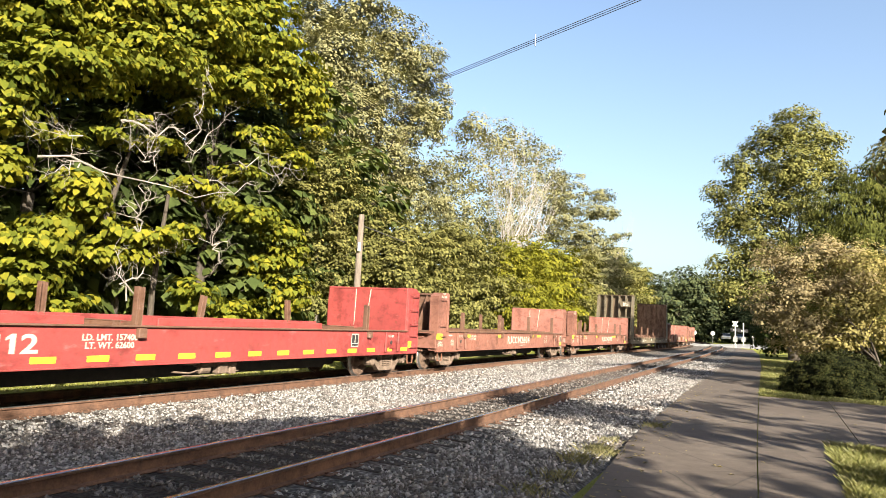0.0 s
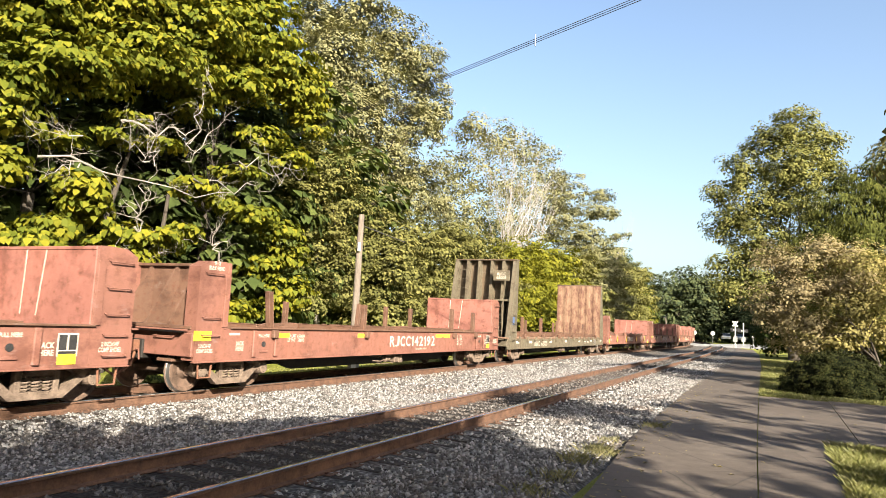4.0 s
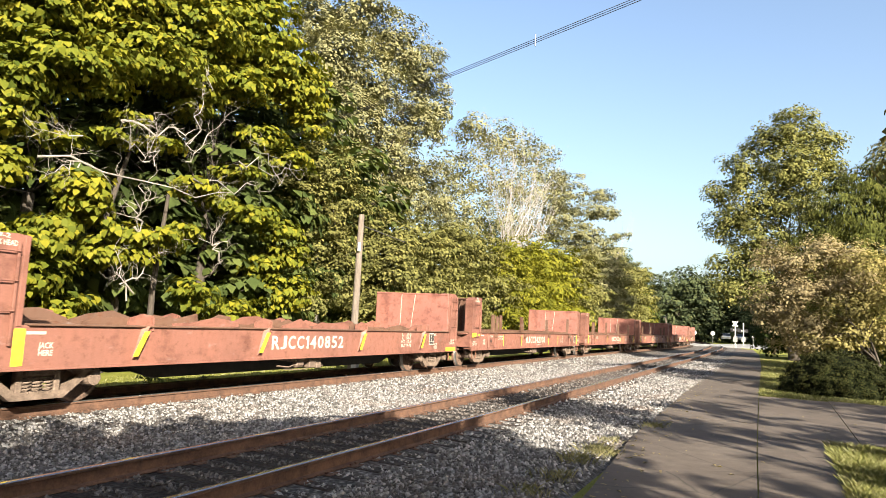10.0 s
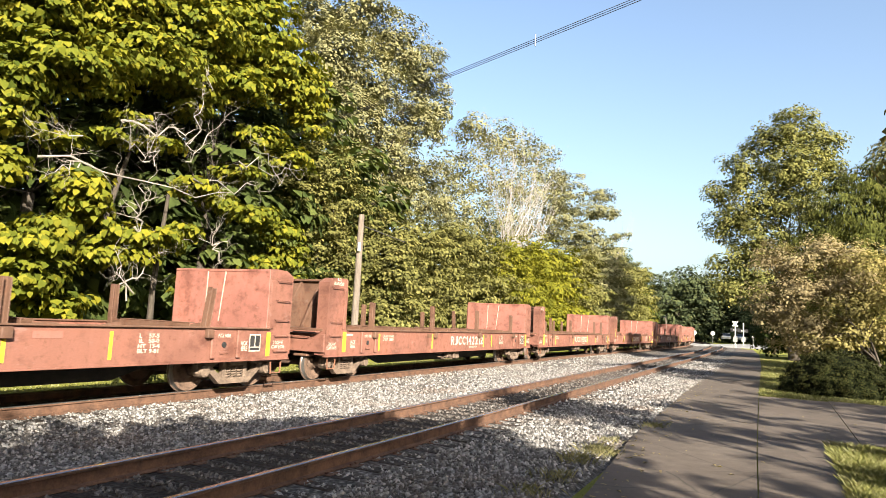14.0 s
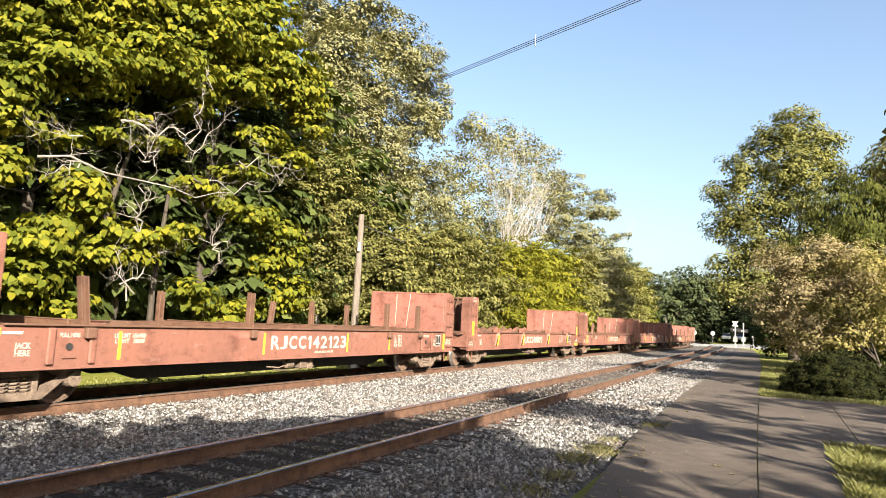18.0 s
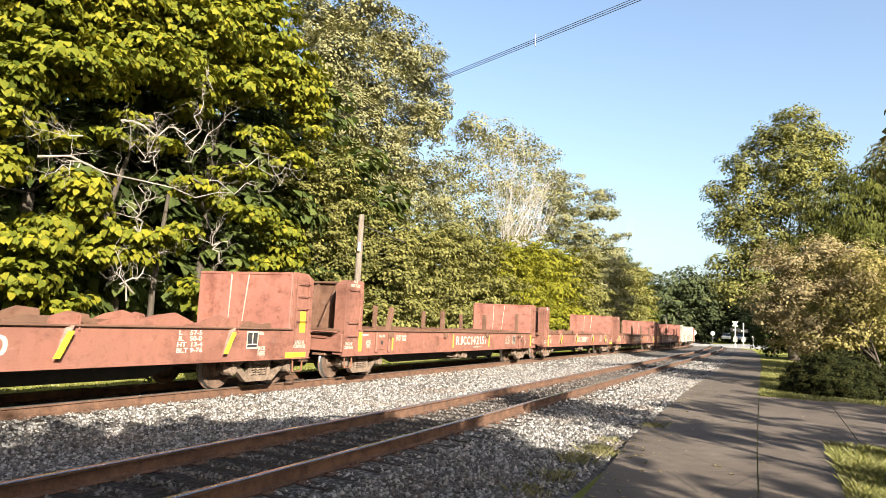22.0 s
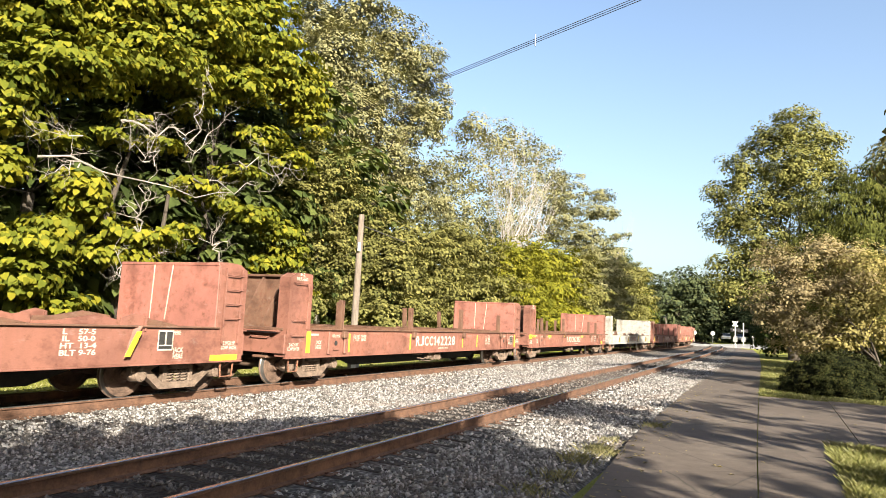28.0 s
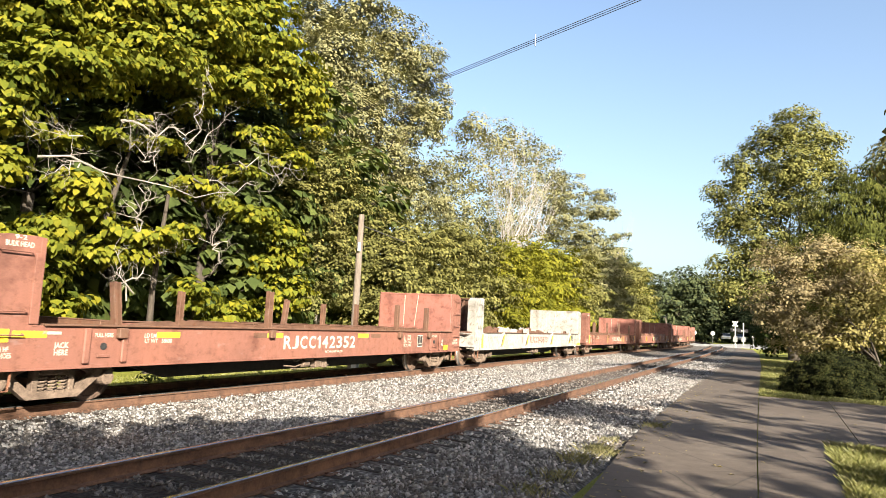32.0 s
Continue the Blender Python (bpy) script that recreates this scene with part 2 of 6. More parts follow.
RUSTY_BOARD = streaked_board()
RAIL_SIDE = plain("rail_rust", (0.058, 0.032, 0.021), (0.155, 0.083, 0.052), 5, 0.9, 0.0, 0.25)
RAIL_HEAD = plain("worn_rail_head", (0.50, 0.50, 0.51), (0.68, 0.68, 0.69), 14, 0.22, 0.9, 0.05, stretch=(6, 0.4, 1))
TIE_WOOD = plain("creosote_tie", (0.010, 0.008, 0.007), (0.05, 0.036, 0.028), 4, 0.9, 0.0, 0.6, stretch=(1, 9, 4))
BARK = plain("grey_bark", (0.03, 0.025, 0.02), (0.09, 0.074, 0.058), 7, 0.95, 0.0, 0.8, dist=0.03, stretch=(1, 1, 0.3))
DEADWOOD = plain("pale_dead_wood", (0.15, 0.135, 0.115), (0.36, 0.33, 0.285), 9, 0.9, 0.0, 0.4)
PALE_BARK = plain("silvery_bark", (0.2, 0.185, 0.165), (0.4, 0.375, 0.335), 6, 0.9, 0.0, 0.3)
# near-black for the shell that stands for shade inside the bushes
CORE_SHADE = plain("bush_core_shade", (0.004, 0.006, 0.002), (0.012, 0.014, 0.005), 9, 0.95, 0.0, 0.8, spec=0.05, dist=0.05)
POLE_WOOD = plain("weathered_pole_wood", (0.10, 0.08, 0.065), (0.21, 0.178, 0.146), 5, 0.9, 0.0, 0.4, stretch=(3, 3, 0.25))
GALV = plain("galvanised_steel", (0.26, 0.26, 0.255), (0.42, 0.42, 0.41), 8, 0.45, 0.4)
WHITE_SIGN = plain("white_sign", (0.70, 0.70, 0.69), (0.82, 0.82, 0.81), 8, 0.5)
WIRE = plain("black_wire", (0.02, 0.02, 0.02), (0.05, 0.05, 0.05), 20, 0.6)

# ---------------------------------------------------------------- ground
def concrete_mat():
    n = Nodes("worn_concrete")
    co = n.coords(True)
    a, b, c = n.noise(co, 0.6, 4), n.noise(co, 5, 6, 0.7), n.noise(co, 60, 3)
    col = n.ramp(n.mix(0.5, a, b), [(0.3, (0.076, 0.06, 0.049)), (0.5, (0.117, 0.094, 0.077)), (0.7, (0.168, 0.138, 0.114))])
    w = n.node("ShaderNodeMixRGB")
    w.inputs[0].default_value = 0.12
    dn = n.node("ShaderNodeTexNoise")
    dn.inputs["Scale"].default_value = 1.4
    dn.inputs["Detail"].default_value = 6
    n.link(co, dn.inputs["Vector"])
    n.link(co, w.inputs[1])
    n.link(dn.outputs["Color"], w.inputs[2])
    vr = n.node("ShaderNodeTexVoronoi")
    vr.feature = "DISTANCE_TO_EDGE"
    vr.inputs["Scale"].default_value = 0.55
    n.link(w.outputs[0], vr.inputs["Vector"])
    col = n.mix(n.ramp(vr.outputs["Distance"], [(0.0, (0.75, 0.75, 0.75)), (0.006, (0, 0, 0))]), col, (0.03, 0.027, 0.022))
    stain = n.noise(n.coords(True, (1.0, 0.35, 1.0)), 1.7, 6, 0.7)
    col = n.mix(n.ramp(stain, [(0.52, (0, 0, 0)), (0.72, (0.5, 0.5, 0.5))]), col, (0.06, 0.05, 0.038))
    col = n.mix(0.35, col, n.ramp(c, [(0.3, (0.4, 0.4, 0.4)), (0.7, (1, 1, 1))]), "MULTIPLY")
    n.bump(n.mix(0.5, b, c), 0.25, 0.006)
    return n.done(col, 0.85, 0, 0.25)


def grass_mat():
    n = Nodes("lawn_soil")
    co = n.coords(True)
    a, b = n.noise(co, 0.9, 4), n.noise(co, 14, 5, 0.7)
    col = n.ramp(n.mix(0.55, a, b), [(0.3, (0.10, 0.12, 0.02)), (0.5, (0.18, 0.19, 0.032)), (0.72, (0.27, 0.25, 0.065))])
    n.bump(b, 0.8, 0.05)
    return n.done(col, 0.9, 0, 0.1)


def gravel_mat(name="grey_ballast", grime_shade=None):
    n = Nodes(name)
    co = n.coords(True)
    v = n.node("ShaderNodeTexVoronoi")
    v.inputs["Scale"].default_value = 17.0
    n.link(co, v.inputs["Vector"])
    a = n.noise(co, 0.45, 4)
    g = n.ramp(v.outputs["Color"], [(0.1, (0.09, 0.085, 0.08)), (0.5, (0.21, 0.20, 0.19)), (0.9, (0.38, 0.37, 0.35))])
    # each stone darkens towards its edge: the shade of the gaps, as colour
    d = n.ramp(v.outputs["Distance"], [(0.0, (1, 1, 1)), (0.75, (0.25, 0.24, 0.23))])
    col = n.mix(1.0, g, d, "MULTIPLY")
    col = n.mix(n.ramp(a, [(0.45, (0, 0, 0)), (0.75, (0.35, 0.35, 0.35))]), col, (0.16, 0.11, 0.08))
    if grime_shade:
        col = n.mix(0.8, col, grime_shade)
    n.bump(n.math("SUBTRACT", 1.0, v.outputs["Distance"]), 1.0, 0.05)
    return n.done(col, 0.9, 0, 0.2)


def stone_mat(name="ballast_stone", grime_shade=None):
    n = Nodes(name)
    g = n.node("ShaderNodeNewGeometry")
    co = n.coords(True)
    fine = n.noise(co, 70, 4)
    a = n.noise(co, 0.5, 3)
    f = n.mix(0.25, g.outputs["Random Per Island"], fine)
    col = n.ramp(f, [(0.12, (0.055, 0.051, 0.048)), (0.5, (0.165, 0.158, 0.152)), (0.88, (0.40, 0.39, 0.38))])
    col = n.mix(n.ramp(a, [(0.5, (0, 0, 0)), (0.75, (0.4, 0.4, 0.4))]), col, (0.20, 0.13, 0.09))
    if grime_shade:
        col = n.mix(0.6, col, grime_shade)
    n.bump(fine, 0.4, 0.01)
    return n.done(col, 0.85, 0, 0.3)


CONCRETE, GRASS, GRAVEL, STONE = concrete_mat(), grass_mat(), gravel_mat(), stone_mat()
# greasy stones between the rails, coloured darker still for the shade lying there
GREASY_SHADED_GRAVEL, GREASY_SHADED_STONE = gravel_mat("greasy_shaded_ballast", (0.022, 0.016, 0.012)), stone_mat("greasy_shaded_stone", (0.045, 0.032, 0.025))
ASPHALT = plain("pale_road_asphalt", (0.20, 0.20, 0.20), (0.30, 0.30, 0.295), 3, 0.85, 0, 0.1, world_space=True)
PAVE_Z = -0.15


def ground_z(x, y):
    """Height of the grassy ground: level by the path, a little lower behind the far track, rising far off."""
    u = x - rail_shift(min(max(y, -190), 159))
    if u < -12.85:
        return -0.42 + 0.02 * min(8.0, max(0.0, -15.0 - u))
    if u < -2.2:
        return -0.50
    rise = min(1.0, max(0.0, (y - 116) / 14)) * min(1.0, max(0.0, (x + 8) / 6))
    return -0.175 + 0.75 * rise


def make_ground():
    xs = sorted(set([-900, -500, -250, -150, -100, -70, -50, -40, -32, -26, -22, -19, -17, -15.5, -14, -13.4, -12.9, -12.6, -11, -8, -5, -3.2, -2.4, -1.9, -1, 0, 1, 2, 4, 7, 12, 20, 35, 60, 110, 200, 400, 900]))
    ys = sorted(set([-900, -400, -200, -100, -60, -40, -25, -15, -8] + list(range(-4, 60, 2)) + list(range(60, 161, 5)) + [180, 220, 300, 500, 900, 2000]))
    b = Builder()
    vs, fs = [], []
    for y in ys:
        sh = rail_shift(min(max(y, -190), 159))
        for x in xs:
            vs.append((x + (sh if abs(x) < 60 else 0), y, ground_z(x + sh, y)))
    w = len(xs)
    for j in range(len(ys) - 1):
        for i in range(w - 1):
            fs.append((j * w + i, j * w + i + 1, (j + 1) * w + i + 1, (j + 1) * w + i))
    b.add(vs, fs)
    solid("ground", b, GRASS, "grassy ground beside the railway and the path", "ground", kind="structure", smooth=True)


make_ground()

# cross-section of the ballast bed: offset from the near track's centre, height
BED = [(-7.55, -0.50), (-7.3, -0.36), (-7.08, -0.22), (-6.55, -0.205), (-5.75, -0.19), (-5.0, -0.20), (-4.4, -0.205), (-3.6, -0.30), (-2.9, -0.33), (-2.0, -0.26), (-1.35, -0.20), (-0.72, -0.19), (0, -0.185), (0.72, -0.19), (1.35, -0.20), (1.9, -0.215), (2.5, -0.21), (3.0, -0.175), (3.25, -0.20), (3.45, -0.30)]


def make_bed():
    ys = list(np.arange(-30, 40, 0.5)) + list(np.arange(40, 160, 2.0))
    b = Builder()
    vs, fs = [], []
    for y in ys:
        sh = rail_shift(y)
        for i, (u, z) in enumerate(BED):
            j = 0.0 if i < len(BED) - 4 else 0.16 * noise.noise(Vector((0.9 * y, u, 1.0)))
            vs.append((NEAR_X + u + sh + j, y, z + 0.02 * noise.noise(Vector((u * 1.7, y * 1.3, 0)))))
    w = len(BED)
    for j in range(len(ys) - 1):
        for i in range(w - 1):
            fs.append((j * w + i, j * w + i + 1, (j + 1) * w + i + 1, (j + 1) * w + i))
    b.add(vs, fs)
    me = b.mesh("ballast_bed")
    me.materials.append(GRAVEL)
    me.materials.append(GREASY_SHADED_GRAVEL)
    for p in me.polygons:
        u = p.center.x - NEAR_X - rail_shift(p.center.y)
        # strips between the rails take the gravel with grease and shade in its colour
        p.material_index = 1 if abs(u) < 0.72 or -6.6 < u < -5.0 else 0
    return solid("ballast_bed", me, None, "bed of grey crushed stone under both railway tracks", "ballast", kind="structure", smooth=True)


make_bed()


def make_stones():
    """Loose crushed stones on top of the bed, joined: nobody could count them."""
    rng = np.random.default_rng(5)
    spots = []
    for y0, y1, n, s in ((1.5, 8, 22000, 0.028), (8, 16, 23000, 0.032), (16, 30, 17000, 0.04), (30, 55, 9000, 0.05)):
        y = rng.uniform(y0, y1, n)
        u = rng.uniform(-5.2, 3.35, n)
        spots.append(np.stack([u, y, np.full(n, s)], 1))
    spots = np.concatenate(spots)
    u, y, s = spots.T
    # bare on the rails and sparse on the ties of the near track
    keep = (np.abs(np.abs(u) - GAUGE) > 0.10) & ((np.abs(u) > 1.3) | (((y / 0.52) % 1.0) > 0.52))
    u, y, s = u[keep], y[keep], s[keep]
    n = len(u)
    sh = np.interp(y, PATH_NEAR[2][:361], PATH_NEAR[1][:361]) - NEAR_X
    z = np.interp(u, [p[0] for p in BED], [p[1] for p in BED])
    c = np.stack([NEAR_X + u + sh, y, z + s * 0.25], 1)
    base = np.array([(1, 0, 0), (-1, 0, 0), (0, 1, 0), (0, -1, 0), (0, 0, 1), (0, 0, -1)], float)
    v = base[None] * (s * rng.uniform(0.55, 1.35, n))[:, None, None] * rng.uniform(0.5, 1.25, (n, 6, 1)) + rng.normal(0, 0.22, (n, 6, 3)) * s[:, None, None]
    a = rng.uniform(0, 2 * math.pi, n)
    t = rng.uniform(-0.9, 0.9, n)
    ca, sa, ct, st = np.cos(a), np.sin(a), np.cos(t), np.sin(t)
    x1 = v[..., 0] * ca[:, None] - v[..., 1] * sa[:, None]
    y1 = v[..., 0] * sa[:, None] + v[..., 1] * ca[:, None]
    y2 = y1 * ct[:, None] - v[..., 2] * st[:, None]
    z2 = y1 * st[:, None] + v[..., 2] * ct[:, None]
    v = np.stack([x1, y2, z2], -1) + c[:, None]
    f = np.array([(0, 2, 4), (2, 1, 4), (1, 3, 4), (3, 0, 4), (2, 0, 5), (1, 2, 5), (3, 1, 5), (0, 3, 5)])
    loops = (np.arange(n)[:, None, None] * 6 + f[None]).ravel()
    me = raw_mesh("ballast_stones", v.reshape(-1, 3), 3, loops)
    me.materials.append(STONE)
    me.materials.append(GREASY_SHADED_STONE)
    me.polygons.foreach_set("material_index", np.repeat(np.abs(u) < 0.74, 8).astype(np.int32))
    solid("ballast_stones", me, None, "loose grey and white crushed stones along the tracks", "stones", kind="stuff")


make_stones()


# ---------------------------------------------------------------- tracks
RAIL_OUT = [(-0.07, -0.18), (0.07, -0.18), (0.07, -0.168), (0.012, -0.150), (0.010, -0.045), (0.036, -0.034), (0.036, -0.008), (0.026, 0.0), (-0.026, 0.0), (-0.036, -0.008), (-0.036, -0.034), (-0.010, -0.045), (-0.012, -0.150), (-0.07, -0.168)]


def rail_mesh(path, side, s0, s1):
    ss = np.concatenate([np.arange(s0, 60, 1.5), np.arange(60, s1, 3.0)])
    b = Builder()
    vs, fs = [], []
    n = len(RAIL_OUT)
    for s in ss:
        x, y = on_path(path, s)
        xa, ya = on_path(path, s + 0.5)
        h = math.atan2(xa - x, ya - y)
        for u, z in RAIL_OUT:
            o = side * GAUGE + u
            vs.append((x + o * math.cos(h), y - o * math.sin(h), z))
    for j in range(len(ss) - 1):
        for i in range(n):
            k = (i + 1) % n
            fs.append((j * n + i, j * n + k, (j + 1) * n + k, (j + 1) * n + i))
    b.add(vs, fs)
    me = b.mesh("rail")
    me.materials.append(RAIL_SIDE)
    me.materials.append(RAIL_HEAD)
    for p in me.polygons:
        i = p.index % n
        p.material_index = 1 if i in (6, 7, 8) else 0
    return me


def make_track(path, label):
    rng = random.Random(11)
    tr = thing("railway_track", label, "railway track", kind="structure")
    for side in (-1, 1):
        part("rail", rail_mesh(path, side, -60, 300), None, tr, "rust-brown steel rail with a worn head")
    tie = Builder().box(-1.28, -0.115, -0.36, 1.28, 0.115, -0.185, 0.012).mesh("tie")
    tie.materials.append(TIE_WOOD)
    plate = Builder().box(-0.19, -0.10, -0.186, 0.19, 0.10, -0.176, 0.003)
    for px in (-0.10, 0.10):
        plate.box(px - 0.014, -0.07, -0.18, px + 0.014, -0.04, -0.150, 0.003)
        plate.box(px - 0.014, 0.04, -0.18, px + 0.014, 0.07, -0.150, 0.003)
    plate = plate.mesh("tie_plate")
    plate.materials.append(RAIL_SIDE)
    far = Builder()
    i = 0
    s = -8.0
    while s < 190:
        x, y = on_path(path, s)
        xa, ya = on_path(path, s + 0.5)
        h = -math.atan2(xa - x, ya - y) + rng.uniform(-0.02, 0.02)
        m = Matrix.Translation((x + rng.uniform(-0.04, 0.04), y, rng.uniform(-0.012, 0.004))) @ Matrix.Rotation(h, 4, "Z")
        if s < 70:
            o = part("tie", tie, None, tr)
            o.matrix_basis = m
            if -2 < s < 34:
                for side in (-1, 1):
                    q = part("tie_plate", plate, None, o)
                    q.matrix_basis = Matrix.Translation((side * GAUGE, 0, 0))
        else:
            far.box(-1.28, -0.115, -0.36, 1.28, 0.115, -0.185, 0.01, m)
        s += 0.52
        i += 1
    o = part("far_ties", far, TIE_WOOD, tr)
    o["kind"] = "stuff"
    return tr


make_track(PATH_NEAR, "empty railway track of rusty rails on dark wooden ties")
make_track(PATH_FAR, "railway track of rusty rails that carries the freight train")


# ---------------------------------------------------------------- path, driveway slab, road
def strip(b, rows, z, depth=0.12):
    """A slab between a left and a right edge, given as rows of (left x, right x, y)."""
    n = len(rows)
    vs = [(l, y, z) for l, r, y in rows] + [(r, y, z) for l, r, y in rows] + [(l, y, z - depth) for l, r, y in rows] + [(r, y, z - depth) for l, r, y in rows]
    fs = []
    for i in range(n - 1):
        fs += [(i, n + i, n + i + 1, i + 1), (i, i + 1, 2 * n + i + 1, 2 * n + i), (n + i + 1, n + i, 3 * n + i, 3 * n + i + 1)]
    fs += [(0, 2 * n, 3 * n, n), (n - 1, 2 * n - 1, 4 * n - 1, 3 * n - 1)]
    b.add(vs, fs)


PATH_L = [(-20, -1.5), (4, -1.75), (7.3, -1.86), (11.4, -2.22), (18.2, -2.45), (31.7, -2.95), (50.8, -3.4), (70, -4.0), (90, -4.9), (104, -5.5)]
PATH_R = [(-20, 0.1), (4, -0.15), (8.5, -0.22), (11.9, -0.33), (23.3, -0.59), (45, -1.0), (58, -1.35), (75, -1.9), (92, -2.8), (104, -3.4)]


def path_edge(table, y):
    return float(np.interp(y, [p[0] for p in table], [p[1] for p in table]))


def make_path_slabs():
    pv = thing("pavement", "worn grey-brown concrete path beside the tracks", "path", kind="structure")
    cuts = [-14, -9, -4, 1.2, 6.0, 10.5, 15.5, 22.5, 29, 36, 44, 53, 63, 75, 88, 101]
    for y0, y1 in zip(cuts, cuts[1:]):
        b = Builder()
        ys = np.linspace(y0 + 0.008, y1 - 0.008, 6)
        strip(b, [(path_edge(PATH_L, y) + 0.03 * noise.noise(Vector((3.1 * y, 0, 7))), path_edge(PATH_R, y) - 0.008, y) for y in ys], PAVE_Z + 0.004 * math.sin(y0 * 3.3))
        part("slab", b, CONCRETE, pv)
    dv = thing("driveway", "concrete driveway slabs that branch off the path", "driveway", kind="structure")
    for x0, x1, y0, y1 in ((0, 1.25, 13.4, 22.9), (1.27, 6, 13.4, 23.2), (6.02, 14, 13.4, 23.2), (0, 0.70, 8.9, 13.38), (0, 0.74, 1.0, 8.88), (0.0, 0.9, -10, 0.98)):
        b = Builder()
        rows = []
        for y in np.linspace(y0, y1, 6):
            l = path_edge(PATH_R, y) + 0.008 if x0 == 0 else x0
            rows.append((l, x1, y))
        strip(b, rows, PAVE_Z - 0.003)
        part("slab", b, CONCRETE, dv)


make_path_slabs()


def make_road():
    b = Builder()
    rows = []
    pts = [(26, 112.0), (14, 113), (4, 114.5), (-4, 116), (-12, 118), (-22, 121), (-40, 127), (-80, 140)]
    n = len(pts)
    for x, y in pts:
        rows.append((x, y - 4.5, y + 6.0))
    vs = [(x, a, -0.03) for x, a, c in rows] + [(x, c, -0.03 + 0.62 * min(1.0, max(0.0, (x + 8) / 6))) for x, a, c in rows] + [(x, a - 0.6, -0.3) for x, a, c in rows] + [(x, c + 0.6, -0.3) for x, a, c in rows]
    fs = []
    for i in range(n - 1):
        fs += [(i, i + 1, n + i + 1, n + i), (i, 2 * n + i, 2 * n + i + 1, i + 1), (n + i, n + i + 1, 3 * n + i + 1, 3 * n + i)]
    b.add(vs, fs)
    solid("road", b, ASPHALT, "pale asphalt road that crosses the tracks", "road", kind="structure")


make_road()

# ---------------------------------------------------------------- trees
LEAF_BIG = leaf_mat("broad_yellow_green_leaf", (0.066, 0.094, 0.014), (0.166, 0.18, 0.019), (0.31, 0.272, 0.022), 0.40, 0.7, 0.1)
LEAF_GREY = leaf_mat("grey_green_leaf", (0.12, 0.124, 0.064), (0.212, 0.21, 0.105), (0.31, 0.295, 0.148), 0.28, 0.7, 0.1)
LEAF_PALE = leaf_mat("pale_silvery_leaf", (0.12, 0.122, 0.06), (0.215, 0.21, 0.10), (0.32, 0.30, 0.13), 0.28, 0.65, 0.15)
LEAF_MID = leaf_mat("olive_green_leaf", (0.07, 0.075, 0.024), (0.155, 0.155, 0.048), (0.26, 0.24, 0.08), 0.3, 0.7, 0.1)
LEAF_LIME = leaf_mat("lime_leaf", (0.07, 0.082, 0.010), (0.158, 0.162, 0.016), (0.29, 0.262, 0.026), 0.33, 0.7, 0.1)
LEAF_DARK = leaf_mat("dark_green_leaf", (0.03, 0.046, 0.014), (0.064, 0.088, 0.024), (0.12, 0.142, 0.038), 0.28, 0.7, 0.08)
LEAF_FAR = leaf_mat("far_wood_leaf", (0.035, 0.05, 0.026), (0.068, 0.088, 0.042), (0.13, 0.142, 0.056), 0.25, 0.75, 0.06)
LEAF_MAPLE = leaf_mat("sunlit_maple_leaf", (0.092, 0.104, 0.03), (0.188, 0.193, 0.058), (0.30, 0.28, 0.095), 0.32, 0.7, 0.1)
LEAF_DOG = leaf_mat("turning_brown_leaf", (0.21, 0.168, 0.098), (0.325, 0.268, 0.15), (0.40, 0.34, 0.178), 0.36, 0.65, 0.12)
LEAF_TURN = leaf_mat("yellowing_leaf", (0.16, 0.14, 0.055), (0.31, 0.27, 0.10), (0.44, 0.38, 0.14), 0.32, 0.65, 0.12)
NEEDLE = leaf_mat("dark_needle", (0.032, 0.042, 0.011), (0.075, 0.086, 0.018), (0.15, 0.155, 0.034), 0.15, 0.75, 0.08)
# dark yew green, darkened further for the shade the bush stands in
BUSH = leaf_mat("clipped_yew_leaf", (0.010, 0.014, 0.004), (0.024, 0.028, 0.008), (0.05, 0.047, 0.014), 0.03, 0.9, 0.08)


